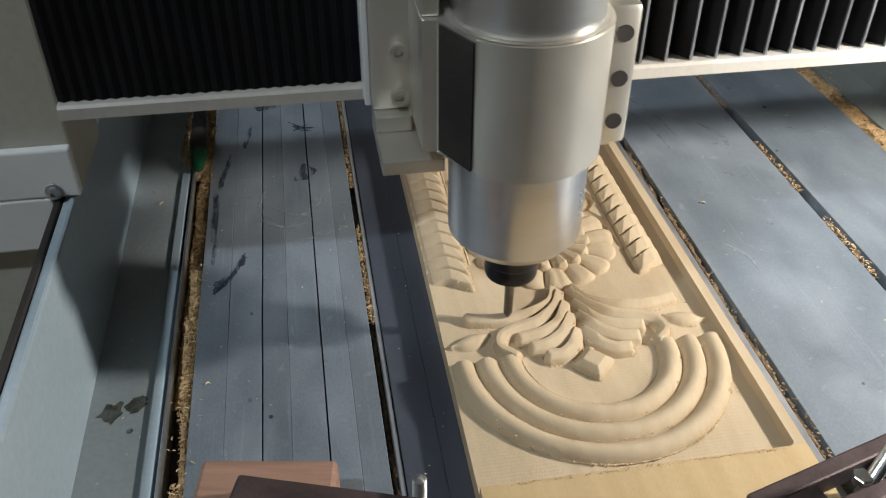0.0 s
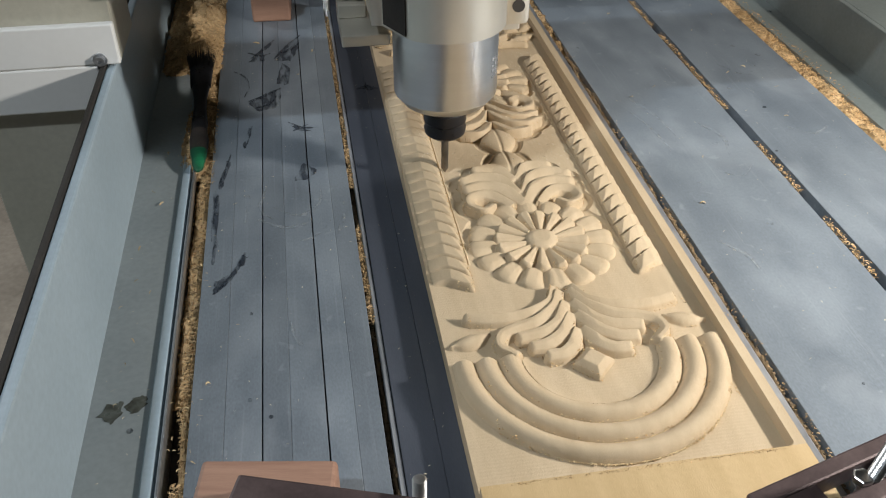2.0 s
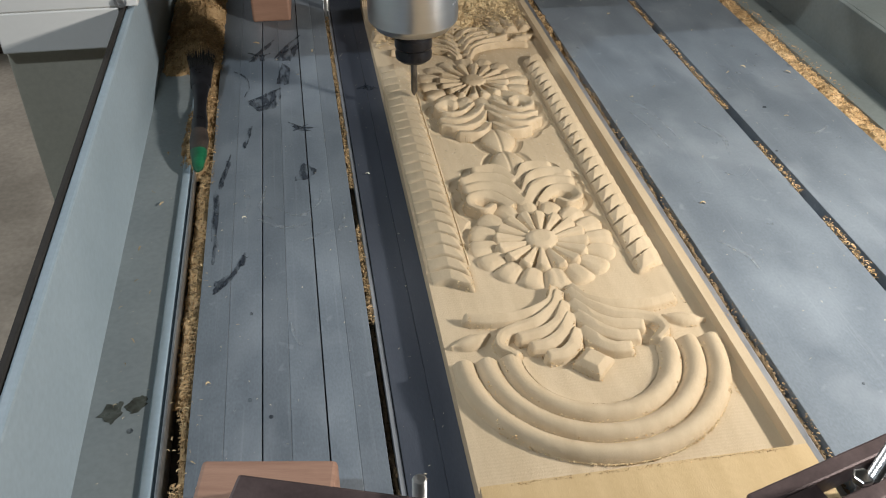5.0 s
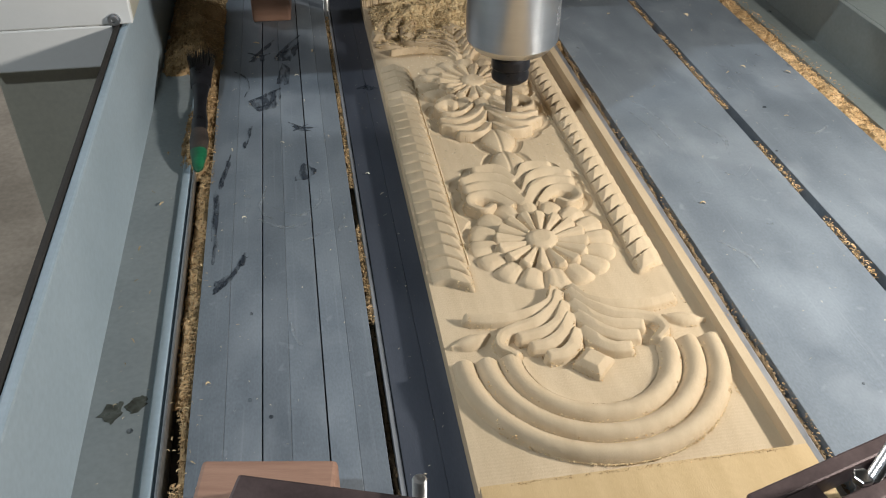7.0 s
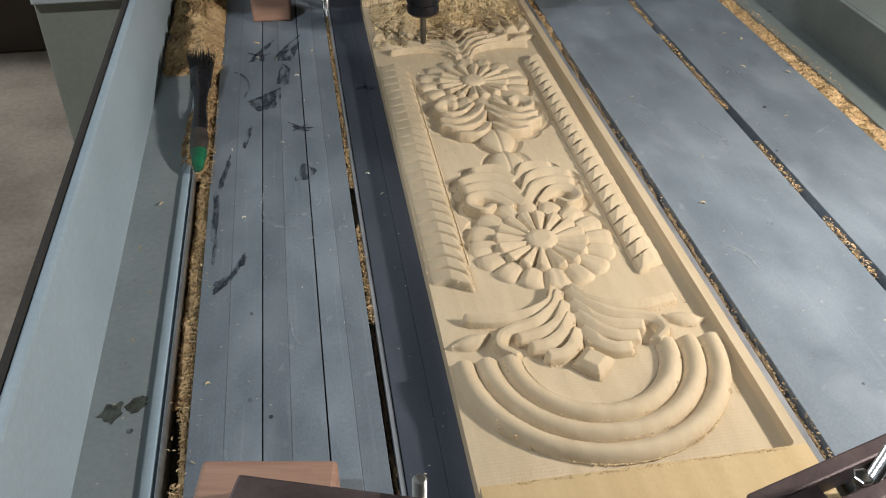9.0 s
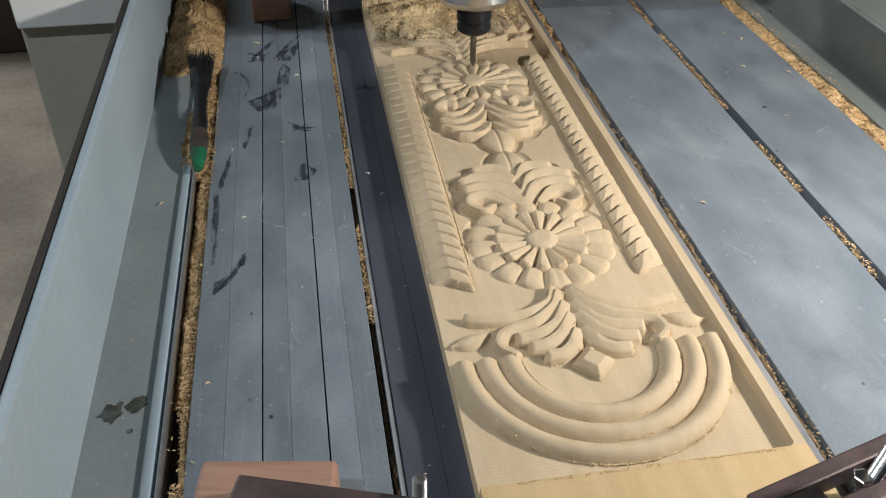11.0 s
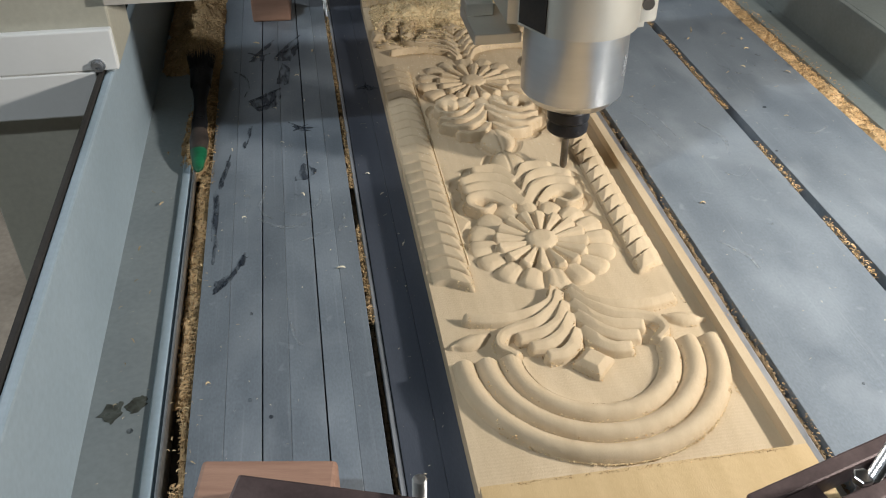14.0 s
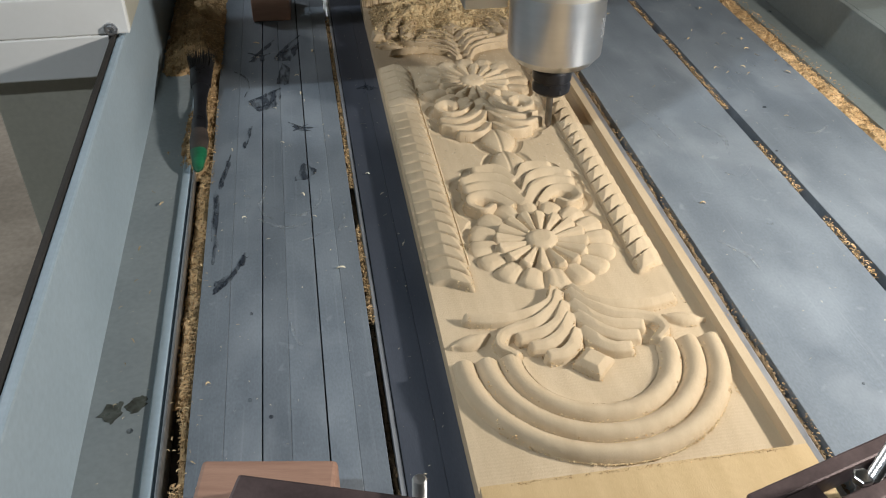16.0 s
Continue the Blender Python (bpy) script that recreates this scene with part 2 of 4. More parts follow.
def smooth_path(points, n=10):
    """A rounded line through the points."""
    p = [np.array(a, float) for a in points]
    p = [2 * p[0] - p[1]] + p + [2 * p[-1] - p[-2]]
    out = []
    for k in range(1, len(p) - 2):
        for t in np.linspace(0, 1, n, endpoint=False):
            out.append(0.5 * (2 * p[k] + (p[k + 1] - p[k - 1]) * t + (2 * p[k - 1] - 5 * p[k] + 4 * p[k + 1] - p[k + 2]) * t * t
                              + (3 * p[k] - p[k - 1] - 3 * p[k + 1] + p[k + 2]) * t ** 3))
    return out + [p[-2]]


def stroke(h, u, w, points, half, high, lean=1.5, taper=0.75, lens=False, start=0.7):
    """A carved ridge along a line (millimetres), steeper on one flank."""
    pts = smooth_path(points)
    near = (u > min(a[0] for a in pts) - half) & (u < max(a[0] for a in pts) + half) & (w > min(a[1] for a in pts) - half) & (w < max(a[1] for a in pts) + half)
    uu, ww = u[near], w[near]
    best, lat, along = np.full(uu.shape, 1e9), np.zeros(uu.shape), np.zeros(uu.shape)
    n = len(pts) - 1
    for k in range(n):
        a, d = pts[k], pts[k + 1] - pts[k]
        t = np.clip(((uu - a[0]) * d[0] + (ww - a[1]) * d[1]) / (d @ d), 0, 1)
        du, dw = uu - a[0] - t * d[0], ww - a[1] - t * d[1]
        dist = np.hypot(du, dw)
        m = dist < best
        best[m], along[m] = dist[m], ((k + t) / n)[m]
        lat[m] = ((d[0] * dw - d[1] * du) / np.hypot(d[0], d[1]))[m]
    if lens:
        wid = half * np.sin(np.pi * np.clip(along, 0.03, 0.97)) ** 0.7
        tall = high * np.sin(np.pi * np.clip(along, 0.1, 0.9)) ** 0.4
    else:
        wid = half * (start + (1 - start) * np.minimum(1, along * 4)) * (1 - (1 - taper) * along)
        tall = high * (0.75 + 0.25 * np.minimum(1, along * 3))
    e = np.clip((lat / wid + 1) / 2, 0, 1)
    cap = np.sqrt(np.clip(1 - np.maximum(best ** 2 - lat ** 2, 0) / wid ** 2, 0, 1))
    if lens:
        r = tall * np.sin(np.pi * e) ** 0.6
    else:
        r = tall * np.minimum(1, e / 0.13) ** 0.6 * (1 - lean * e ** 1.6) * np.minimum(1, (1 - e) * 7) ** 0.5 * cap
    h[near] = np.maximum(h[near], np.where(best < wid, r, 0))


def relief(x, y):
    """Height of the carving over its ground, in metres."""
    jx, jy = value_noise(x, y, 0.003, 3) * 0.14, value_noise(x, y, 0.003, 4) * 0.14
    u, w = np.abs(x - CX) * 1000 + jx, np.abs(y - CY) * 1000 + jy
    h = np.zeros_like(x)
    # spray of ridges above the arch
    for pts, half, high in (([(6, 187), (12, 201), (25, 209), (40, 212.5), (55, 212.5), (70, 209)], 6.0, 4.6),
                            ([(3.5, 192), (10.5, 207), (25, 219), (40, 224), (50.5, 229), (53, 238), (46, 246)], 6.6, 5.2),
                            ([(2.5, 204), (10, 220), (22, 229), (39, 232.5)], 7.0, 5.2),
                            ([(2, 216), (11, 232), (23, 240.5), (33, 242)], 7.0, 5.2),
                            ([(1.5, 231), (8, 244), (16, 250.5), (25, 251.5)], 6.8, 5.2)):
        stroke(h, u, w, pts, half * 0.84, high * 1.35, 0.55)
    stroke(h, u, w, [(59, 223), (71, 228), (84, 231)], 6.8, 4.2, 1.1, 1, True)
    q = 1 - np.abs(w - 259) / 14 - np.abs(u) / 13.5
    h = np.maximum(h, np.where(q > 0, np.minimum(6.4, 2.6 + 7 * q ** 0.9), 0) * (q > 0))
    # pair of leaves beside the middle, in a sunk pocket
    pocket = np.zeros_like(x)
    for pts, half, high in (([(3, 47), (12, 33.5), (20, 31), (29, 33)], 7.6, 4.4), ([(3.5, 68), (14.7, 48.5), (30, 43), (41, 48)], 8.2, 4.8),
                            ([(2.7, 81), (15, 62.5), (29, 56), (40.5, 59.5)], 8.2, 5.0),
                            ([(10, 87), (21, 73), (31, 67.7), (40.5, 71.5), (42, 81), (34, 87.5), (28, 83.5)], 6.2, 5.0)):
        stroke(h, u, w, pts, half * 0.86, high * 1.35, 0.55, 0.85)
        stroke(pocket, u, w, pts, half + 6.5, 1.0, 0.0, 0.95)
    q = 1 - ((w - 20) / 26) ** 2 - (u / 22) ** 2
    pocket = np.maximum(pocket, np.sqrt(np.clip(q * 3, 0, 1)))
    q = 1 - ((w - 19) / 20) ** 2 - (u / (15.5 - 0.22 * np.abs(w - 19))) ** 2
    h = np.maximum(h, np.where(q > 0, 4.6 * np.sqrt(np.maximum(q, 0)) - 0.9 * np.exp(-(u / 1.3) ** 2), 0))
    # rosette
    dx, dy = u, w - 131
    r, a = np.hypot(dx, dy), np.arctan2(dy, dx)
    lobe = np.abs(np.cos(8 * a))
    ph = (a * 16 / (2 * np.pi) + 0.5) % 1.0
    edge = 49.5 + 4.8 * np.sqrt(lobe)
    k = np.clip((r - 30) / (edge - 30), 0, 1)
    outer = (0.4 + 5.6 * np.clip(lobe * 1.35 - 0.14, 0, 1) ** 0.5) * (1 - 0.42 * ph) * np.sqrt(np.maximum(1 - k ** 3.2, 0)) * (0.42 + 0.58 * k ** 0.8)
    h = np.where(r < edge, np.maximum(outer, h * (r > 47)), h)
    lobe2 = np.abs(np.sin(8 * a))
    ph2 = (a * 16 / (2 * np.pi)) % 1.0
    edge2 = 31.5 + 4.2 * np.sqrt(lobe2)
    k2 = np.clip(r / edge2, 0, 1)
    inner = (0.2 + 6.2 * np.clip(lobe2 * 1.35 - 0.16, 0, 1) ** 0.5) * (1 - 0.45 * ph2) * (0.42 + 0.70 * k2) * np.minimum(1, (1 - k2) * 14) ** 0.5 + 0.3
    h = np.where(r < edge2, np.where(k2 > 0.96, np.maximum(inner, outer * 0.5), inner), h)
    h = np.where(r < 11.8, np.maximum(1.6, 3.2 + 3.4 * np.sqrt(np.maximum(1 - (r / 11.8) ** 2, 0))), h)
    # three round mouldings of the arch
    rr = np.hypot(u, w - 249.5)
    f = (rr - 43.0) / 14.7
    tube = 6.1 * np.sin(np.pi * (f - np.floor(f)) ** 1.12) ** 0.56
    end = np.clip((w - 245.5) / 3.0, 0, 1) ** 0.5
    h = np.where((w > 245.5) & (f > 0) & (f < 3), np.maximum(h, tube * end), h)
    h = np.maximum(h, np.where((w > 245.5) & (rr < 43.0), 1.6 * np.exp(-(43.0 - rr) / 3.5) * end, 0))
    # twisted border strips
    ym = (y - 0.4464) * 1000 + jy
    s = (ym - 0.46 * (u - 60) + 1.0 * np.sin((u - 58.5) / 21 * 2 * np.pi)) / 14.43
    fr = s - np.floor(s)
    left = x < CX                                # this strip runs out to the board's open edge
    saw = (0.40 + 0.60 * fr ** 0.6) * np.clip((1 - fr) / 0.05, 0, 1) ** 0.6 * np.clip(fr / 0.13, 0, 1)
    saw = np.where(left, (0.82 + 0.18 * fr) * np.clip(fr / 0.16, 0, 1) ** 0.5 * np.clip((1 - fr) / 0.14, 0, 1) ** 0.7, saw)
    crest = 67.0 - 6.5 * (1 - fr)
    inner = np.clip((u - 58.3) / 0.7, 0, 1) * (0.50 + 0.50 * np.clip((u - 58.5) / np.maximum(crest - 58.5, 0.8), 0, 1))
    reach = np.where(left, 86.5, 79.5)
    outer_side = np.clip((reach + 2.5 - u) / np.where(left, 16.0, 9.0), 0, 1) ** np.where(left, 0.8, 0.6)
    rope = 6.1 * saw * np.minimum(inner, outer_side)
    on = (u > 58.5) & (u < reach) & (s > 0) & (s < 24.0)
    h = np.where(on, np.maximum(h, rope), h)
    h = np.maximum(h, np.where((np.abs(u - 57.2) < 0.9) & (ym > 30) & (ym < 322), 1.0 * (1 - np.abs(u - 57.2) / 0.9), 0))
    r2 = np.hypot(u, w - 131)
    pocket = np.maximum(pocket, np.sqrt(np.clip((59.5 - r2) / 4, 0, 1)) * (w < 131))
    h = np.where((h < 0.05) & (u < 56.5), -2.6 * pocket, np.minimum(h * 1.2, 7.3))
    # floor: faint tool lines, and the uncut edge
    h = h + 0.02 * np.sin(y * 1000 * 2 * np.pi / 2.4) * (h < 0.3) + 0.05 * value_noise(x, y, 0.0010, 5) * (h > 0.6) + 0.05 * value_noise(x, y, 0.004, 6)
    ragged = 0.0007 * value_noise(x, y * 0 + 1, 0.0022, 7) + 0.0004 * value_noise(x, y * 0 + 1, 0.0007, 8)
    corner = np.hypot(np.maximum(x - 0.2422, 0), np.maximum(0.2843 - y, 0))
    rim = (x > 0.2457) | (y < 0.2808 + ragged) | (y > 0.968 + ragged) | (corner > 0.0035)
    return np.where(rim, TOP - GROUND + 0.00004 * value_noise(x, y, 0.003, 9), h * 0.001)


def board():
    t = thing("carved_board", "pale wooden board being carved with rosettes and scrolls", "carved board")
    part("board_core", box((BX0, BY0, 0.0), (BX1, BY1, GROUND - 0.006)), WOOD, t)
    step = 0.00055
    nx, ny = round((BX1 - BX0) / step) + 1, round((BY1 - BY0) / step) + 1
    xs, ys = np.linspace(BX0, BX1, nx), np.linspace(BY0, BY1, ny)
    gx, gy = np.meshgrid(xs, ys)
    z = GROUND + relief(gx / DESIGN, gy / DESIGN)
    verts = np.stack([gx, gy, z], -1).reshape(-1, 3)
    # a skirt down to the core closes the sides
    cuts = [0, round(ny * 0.19), round(ny * 0.285), round(ny * 0.42), round(ny * 0.60), round(ny * 0.755), round(ny * 0.86), ny - 1]
    names = ("arched_border", "acanthus_spray", "rosette", "leaf_motif", "rosette", "acanthus_spray", "arched_border")
    for k, name in enumerate(names):
        j0, j1 = cuts[k], cuts[k + 1]
        n = j1 - j0 + 1
        v = verts[j0 * nx:(j1 + 1) * nx]
        idx = np.arange(n * nx).reshape(n, nx)
        f = np.stack([idx[:-1, :-1], idx[:-1, 1:], idx[1:, 1:], idx[1:, :-1]], -1).reshape(-1, 4)
        low = np.concatenate([v.reshape(n, nx, 3)[:, 0], v.reshape(n, nx, 3)[:, -1]])
        low = low.copy()
        low[:, 2] = GROUND - 0.006
        base = len(v)
        left, right = idx[:, 0], idx[:, -1]
        fl = np.stack([left[:-1], left[1:], base + np.arange(1, n), base + np.arange(n - 1)], -1)
        fr = np.stack([right[1:], right[:-1], base + n + np.arange(n - 1), base + n + np.arange(1, n)], -1)
        me = bpy.data.meshes.new(name)
        me.from_pydata(np.concatenate([v, low]).tolist(), [], np.concatenate([f, fl, fr]).tolist())
        for p in me.polygons:
            p.use_smooth = True
        me.set_sharp_from_angle(angle=radians(50))
        me.materials.append(WOOD)
        me.materials.append(WOOD_OLD)
        mid = v[f[:, 0]]
        raw = (mid[:, 2] > TOP - 0.0003) & ((mid[:, 1] < 0.2845) | (mid[:, 1] > 0.97))
        me.polygons.foreach_set("material_index", np.concatenate([raw, np.zeros(len(fl) + len(fr), bool)]).astype(np.int32))
        ob = new(name, me)
        ob.parent = t
    part("board_end", box((BX0, BY0 - 0.004, 0.0), (BX1, BY0, TOP)), WOOD_OLD, t)
    part("board_end", box((BX0, BY1, 0.0), (BX1, BY1 + 0.004, TOP)), WOOD, t)
    return t


board()


# ---- gantry: its zero is at the tool's line, on the bed ----
def gantry():
    g = thing("gantry", "grey painted machine gantry with black bellows covers", "gantry")
    for s, xa, xl, xb in ((-1, -0.278, -0.167, -0.149),):
        lo, hi = min(xa, xl), max(xa, xl)
        part("leg", box((lo, 0.078, -0.45), (hi, 0.150, 0.0968), 0.002), PAINT_GREY, g)
        part("leg", box((min(xa, xb), 0.078, 0.097), (max(xa, xb), 0.150, 0.31), 0.002), PAINT_GREY, g)
        part("leg_bracket", box((lo, 0.0702, 0.058), (hi, 0.0778, 0.0968), 0.0015), PAINT_WHITE, g, "white painted bracket on the leg")
        part("leg_bracket", box((min(xa, xb), 0.0702, 0.097), (max(xa, xb), 0.0778, 0.131), 0.0015), PAINT_WHITE, g, "white painted bracket on the leg")
        xc = -0.1642 if s < 0 else 0.577
        part("bolt_washer", lathe([(0.0058, 0), (0.0055, 0.0012)], 24, None, (xc, 0.0702, 0.102), "Y"), ALU, g)
        part("bolt", lathe([(0.0038, 0.001), (0.0038, 0.0042), (0.002, 0.0042), (0.002, 0.0022)], 20, None, (xc, 0.0702, 0.102), "Y"), ALU, g)
    part("beam", box((-0.149, 0.10, 0.150), (0.72, 0.156, 0.30), 0.003), PAINT_GREY, g)
    bm = bmesh.new()
    sec = [(0.0705, 0.1500), (0.0705, 0.1572), (0.0722, 0.1590), (0.0995, 0.1590), (0.0995, 0.1500)]
    ends = [[bm.verts.new((x, y, z)) for y, z in sec] for x in (-0.149, 0.72)]
    for k in range(5):
        bm.faces.new((ends[0][k], ends[0][(k + 1) % 5], ends[1][(k + 1) % 5], ends[1][k]))
    bm.faces.new(ends[0])
    bm.faces.new(ends[1][::-1])
    part("beam_flange", bm, PAINT_LIP, g, "pale beige lip below the bellows")
    # pleated covers: bunched up on one side, drawn out on the other
    for a, b, n, lab in ((-0.149, 0.15, 40, "black bellows cover, bunched up"), (0.151, 0.72, 33, "black bellows cover, drawn out")):
        bm = bmesh.new()
        prev = None
        for i in range(2 * n + 1):
            x = a + (b - a) * i / (2 * n)
            y = 0.0755 if i % 2 else (0.0860 if n == 33 else 0.0775)
            cur = [bm.verts.new((x, y, 0.1592)), bm.verts.new((x, y, 0.31))]
            if prev:
                bm.faces.new((prev[0], cur[0], cur[1], prev[1]))
            prev = cur
        cover = part("bellows", bm, RUBBER, g, lab)
        if n == 33:
            for i in range(n):
                x = a + (b - a) * (2 * i + 1) / (2 * n)
                part("pleat_strip", box((x - 0.0008, 0.0737, 0.1594), (x + 0.0008, 0.0753, 0.31)), ALU, cover, "bright metal pleat strip")
    return g


GANTRY = gantry()


# ---- spindle carriage: its zero is the tool's tip ----
def carriage():
    c = thing("spindle_carriage", "cast aluminium carriage holding a router spindle", "router spindle")
    part("tool_bit", lathe([(0.0006, -0.003), (0.0030, 0.0015), (0.0030, 0.034)], 24), BIT, c, "steel carving bit", True)
    part("collet_nut", lathe([(0.008, 0.0335), (0.0135, 0.0338), (0.0165, 0.0365), (0.0170, 0.041), (0.0158, 0.0445), (0.0158, 0.046), (0.0172, 0.0475),
                              (0.0172, 0.056), (0.015, 0.0585), (0.012, 0.059), (0.012, 0.068)], 48), BLACK_STEEL, c, "black collet nut", True)
    part("spindle_nose", lathe([(0.012, 0.064), (0.028, 0.0645), (0.034, 0.067), (0.0385, 0.073), (0.040, 0.0745), (0.040, 0.0765), (0.0402, 0.078), (0.0402, 0.30)], 96), STEEL, c, "bright steel spindle body", True)
    # clamp: a thick ring round the spindle with a flat back and bolt lugs
    out = [(-0.056, 0.0494), (-0.056, -0.004), (-0.0475, -0.004)]
    for i in range(41):
        a = math.radians(223 + 137 * i / 40)
        out.append((0.0452 * math.cos(a), 0.0452 * math.sin(a)))
    out += [(0.0452, 0.02), (0.0452, 0.0494)]
    part("spindle_clamp", prism(out, 0.1305, 0.207, 0.0009), CAST, c, "satin cast clamp ring", True)
    # Thin near-black panel over the ring's flat left side: shade put in as colour.
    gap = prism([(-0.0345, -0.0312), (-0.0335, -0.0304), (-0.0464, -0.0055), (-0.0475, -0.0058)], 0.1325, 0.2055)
    part("clamp_shade_panel", gap, SLOT, c, "near-black panel painting shade on the clamp's flat")
    part("clamp_lug", box((-0.056, 0.0, 0.2072), (-0.046, 0.0494, 0.29), 0.0015), CAST, c)
    part("clamp_lug", box((-0.0459, 0.0412, 0.2072), (0.0453, 0.0494, 0.29), 0.0015), CAST, c)
    lug = part("clamp_lug", box((0.0454, 0.006, 0.1195), (0.0665, 0.0494, 0.2055), 0.004), CAST, c, "", True)
    # Flat dark discs on the lug: the holes' inner shade as colour, nothing sunk.
    for z in (0.1355, 0.1622, 0.1890):
        part("bolt_hole_disc", lathe([(0.0049, 0), (0.0049, 0.0009)], 24, None, (0.0570, 0.006, z), "Y"), SLOT, lug, "near-black disc painted as a shaded bolt hole")
    plate = part("back_plate", box((-0.0785, 0.0496, 0.130), (0.070, 0.066, 0.32), 0.002), CAST, c, "", True)
    for z in (0.139, 0.168):
        part("bolt_head", lathe([(0.0052, 0), (0.0052, 0.005), (0.0028, 0.005), (0.0028, 0.002)], 24, None, (-0.0625, 0.0497, z), "Y"), CAST, plate, "round socket bolt head", True)
    part("slide_rail", box((-0.0825, 0.056, 0.1302), (-0.0787, 0.090, 0.32), 0.0008), PAINT_WHITE, c, "pale slide cover edge")
    part("lower_bracket", box((-0.078, 0.006, 0.1105), (-0.0415, 0.066, 0.1195), 0.001), CAST, c, "flat lower bracket with a sawn edge")
    part("lower_bracket", box((-0.078, 0.040, 0.1197), (-0.056, 0.066, 0.1299), 0.001), CAST, c)
    part("lower_bracket", box((0.0415, 0.022, 0.1095), (0.063, 0.066, 0.1192), 0.001), CAST, c)
    part("spindle_cap", lathe([(0.0404, 0.2074), (0.043, 0.2074), (0.0432, 0.2095), (0.0404, 0.2098)], 64), CAST, c, "thin rim on the clamp", True)
    for k, z in enumerate((0.094, 0.0985, 0.103, 0.1075)):
        for m in range(3):
            a = math.radians(-38 + 7 * m)
            q = box((-0.0014, -0.0001, -0.0013), (0.0014, 0.0001, 0.0013 if (k + m) % 2 else 0.0004))
            bmesh.ops.rotate(q, matrix=Matrix.Rotation(a + math.radians(90), 3, "Z"), verts=q.verts)
            bmesh.ops.translate(q, vec=(0.0403 * math.cos(a), 0.0403 * math.sin(a), z), verts=q.verts)
            part("print_mark", q, WARN, c, "small grey printed mark")
    return c


CARRIAGE = carriage()


def motions():
    rows = [(0.0, 0.1140, 0.4172, 0.0), (0.2, 0.0990, 0.4840, -0.006), (0.5, 0.0990, 0.5183, -0.009), (1.0, 0.1045, 0.5538, -0.0067), (1.5, 0.1102, 0.5876, -0.0069),
            (2.0, 0.1042, 0.6107, -0.0059), (2.5, 0.0976, 0.6211, -0.005), (3.0, 0.1057, 0.6340, -0.0057), (3.5, 0.1132, 0.6533, -0.0052),
            (4.0, 0.1042, 0.6911, -0.0048), (4.2, 0.1003, 0.7084, -0.0023), (6.3, 0.0945, 0.7433, 0.0047), (6.5, 0.1248, 0.6890, -0.0021),
            (6.9, 0.1790, 0.6925, -0.003), (7.1, 0.1750, 0.6990, -0.0035), (7.3, 0.2110, 0.7580, -0.0035), (7.5, 0.2105, 0.7800, -0.0035), (7.7, 0.1925, 0.8420, -0.0035),
            (8.0, 0.1805, 0.8600, -0.0035), (8.3, 0.1637, 0.8715, -0.0035), (8.6, 0.1192, 0.8755, -0.0035), (8.9, 0.1245, 0.8625, -0.0035),
            (9.2, 0.1158, 0.8465, -0.003), (11.3, 0.1670, 0.7660, 0.003), (11.5, 0.1690, 0.6572, 0.0047), (11.7, 0.1765, 0.5430, 0.0045), (11.9, 0.1715, 0.5332, 0.0045),
            (12.1, 0.1324, 0.5387, 0.0045), (12.3, 0.1247, 0.5322, 0.0045), (12.5, 0.1653, 0.5317, 0.0042), (12.7, 0.2009, 0.5062, 0.0), (12.9, 0.1995, 0.5245, -0.003),
            (13.1, 0.2035, 0.5400, -0.005), (13.5, 0.2064, 0.5709, -0.006), (14.0, 0.2034, 0.6001, -0.0063), (14.5, 0.1993, 0.6133, -0.0035),
            (15.0, 0.2037, 0.6275, -0.0032), (15.5, 0.2065, 0.6407, -0.0047), (16.0, 0.2094, 0.6724, -0.007)]
    tip = 0.0225
    walk(GANTRY, [(t, pose(0, y, 0)) for t, x, y, z in rows])
    walk(CARRIAGE, [(t, pose(x, y, tip + z)) for t, x, y, z in rows])
    for ob, t0, a, b, spin in THROWN:
        m = (a + b) / 2
        walk(ob, [(0.0, pose(*a)), (t0, pose(*a)), (t0 + 0.2, pose(m.x, m.y, 0.07, spin, 0, spin)), (t0 + 0.4, pose(*b, 0, 0, spin)), (16.0, pose(*b, 0, 0, spin))])


# ---- chips and shavings ----
def chip_mesh(name, spots, material, parent=None, seed=1, size=(0.003, 0.006), fat=(0.05, 0.17)):
    """Curled wood shavings lying at the spots, joined."""
    rng = np.random.RandomState(seed)
    vs, fs = [], []
    for x, y, z in spots:
        length = rng.uniform(*size)
        wide = length * rng.uniform(*fat)
        curl, turn, roll = rng.uniform(0.4, 3.6), rng.uniform(0, 6.28), rng.uniform(-1.5, 1.5)
        ca, sa, cr, sr, rad = math.cos(turn), math.sin(turn), math.cos(roll), math.sin(roll), length / curl
        base = len(vs)
        for k in range(5):
            a = curl * (k / 4 - 0.5)
            px, bow = rad * math.sin(a), rad * (math.cos(a) - math.cos(curl / 2))
            half = wide * (0.45 if k in (0, 4) else 1) * (1 + 0.3 * rng.uniform(-1, 1))
            for s in (-1, 1):
                qy, qz = bow * sr + s * half * cr, bow * abs(cr) + s * half * sr * 0.6
                vs.append((x + px * ca - qy * sa, y + px * sa + qy * ca, max(z - 0.001, z + qz + 0.0003)))
        for k in range(4):
            b = base + 2 * k
            fs.append((b, b + 1, b + 3, b + 2))
    me = bpy.data.meshes.new(name)
    me.from_pydata(vs, [], fs)
    me.materials.append(material)
    ob = new(name, me)
    ob.parent = parent
    return ob


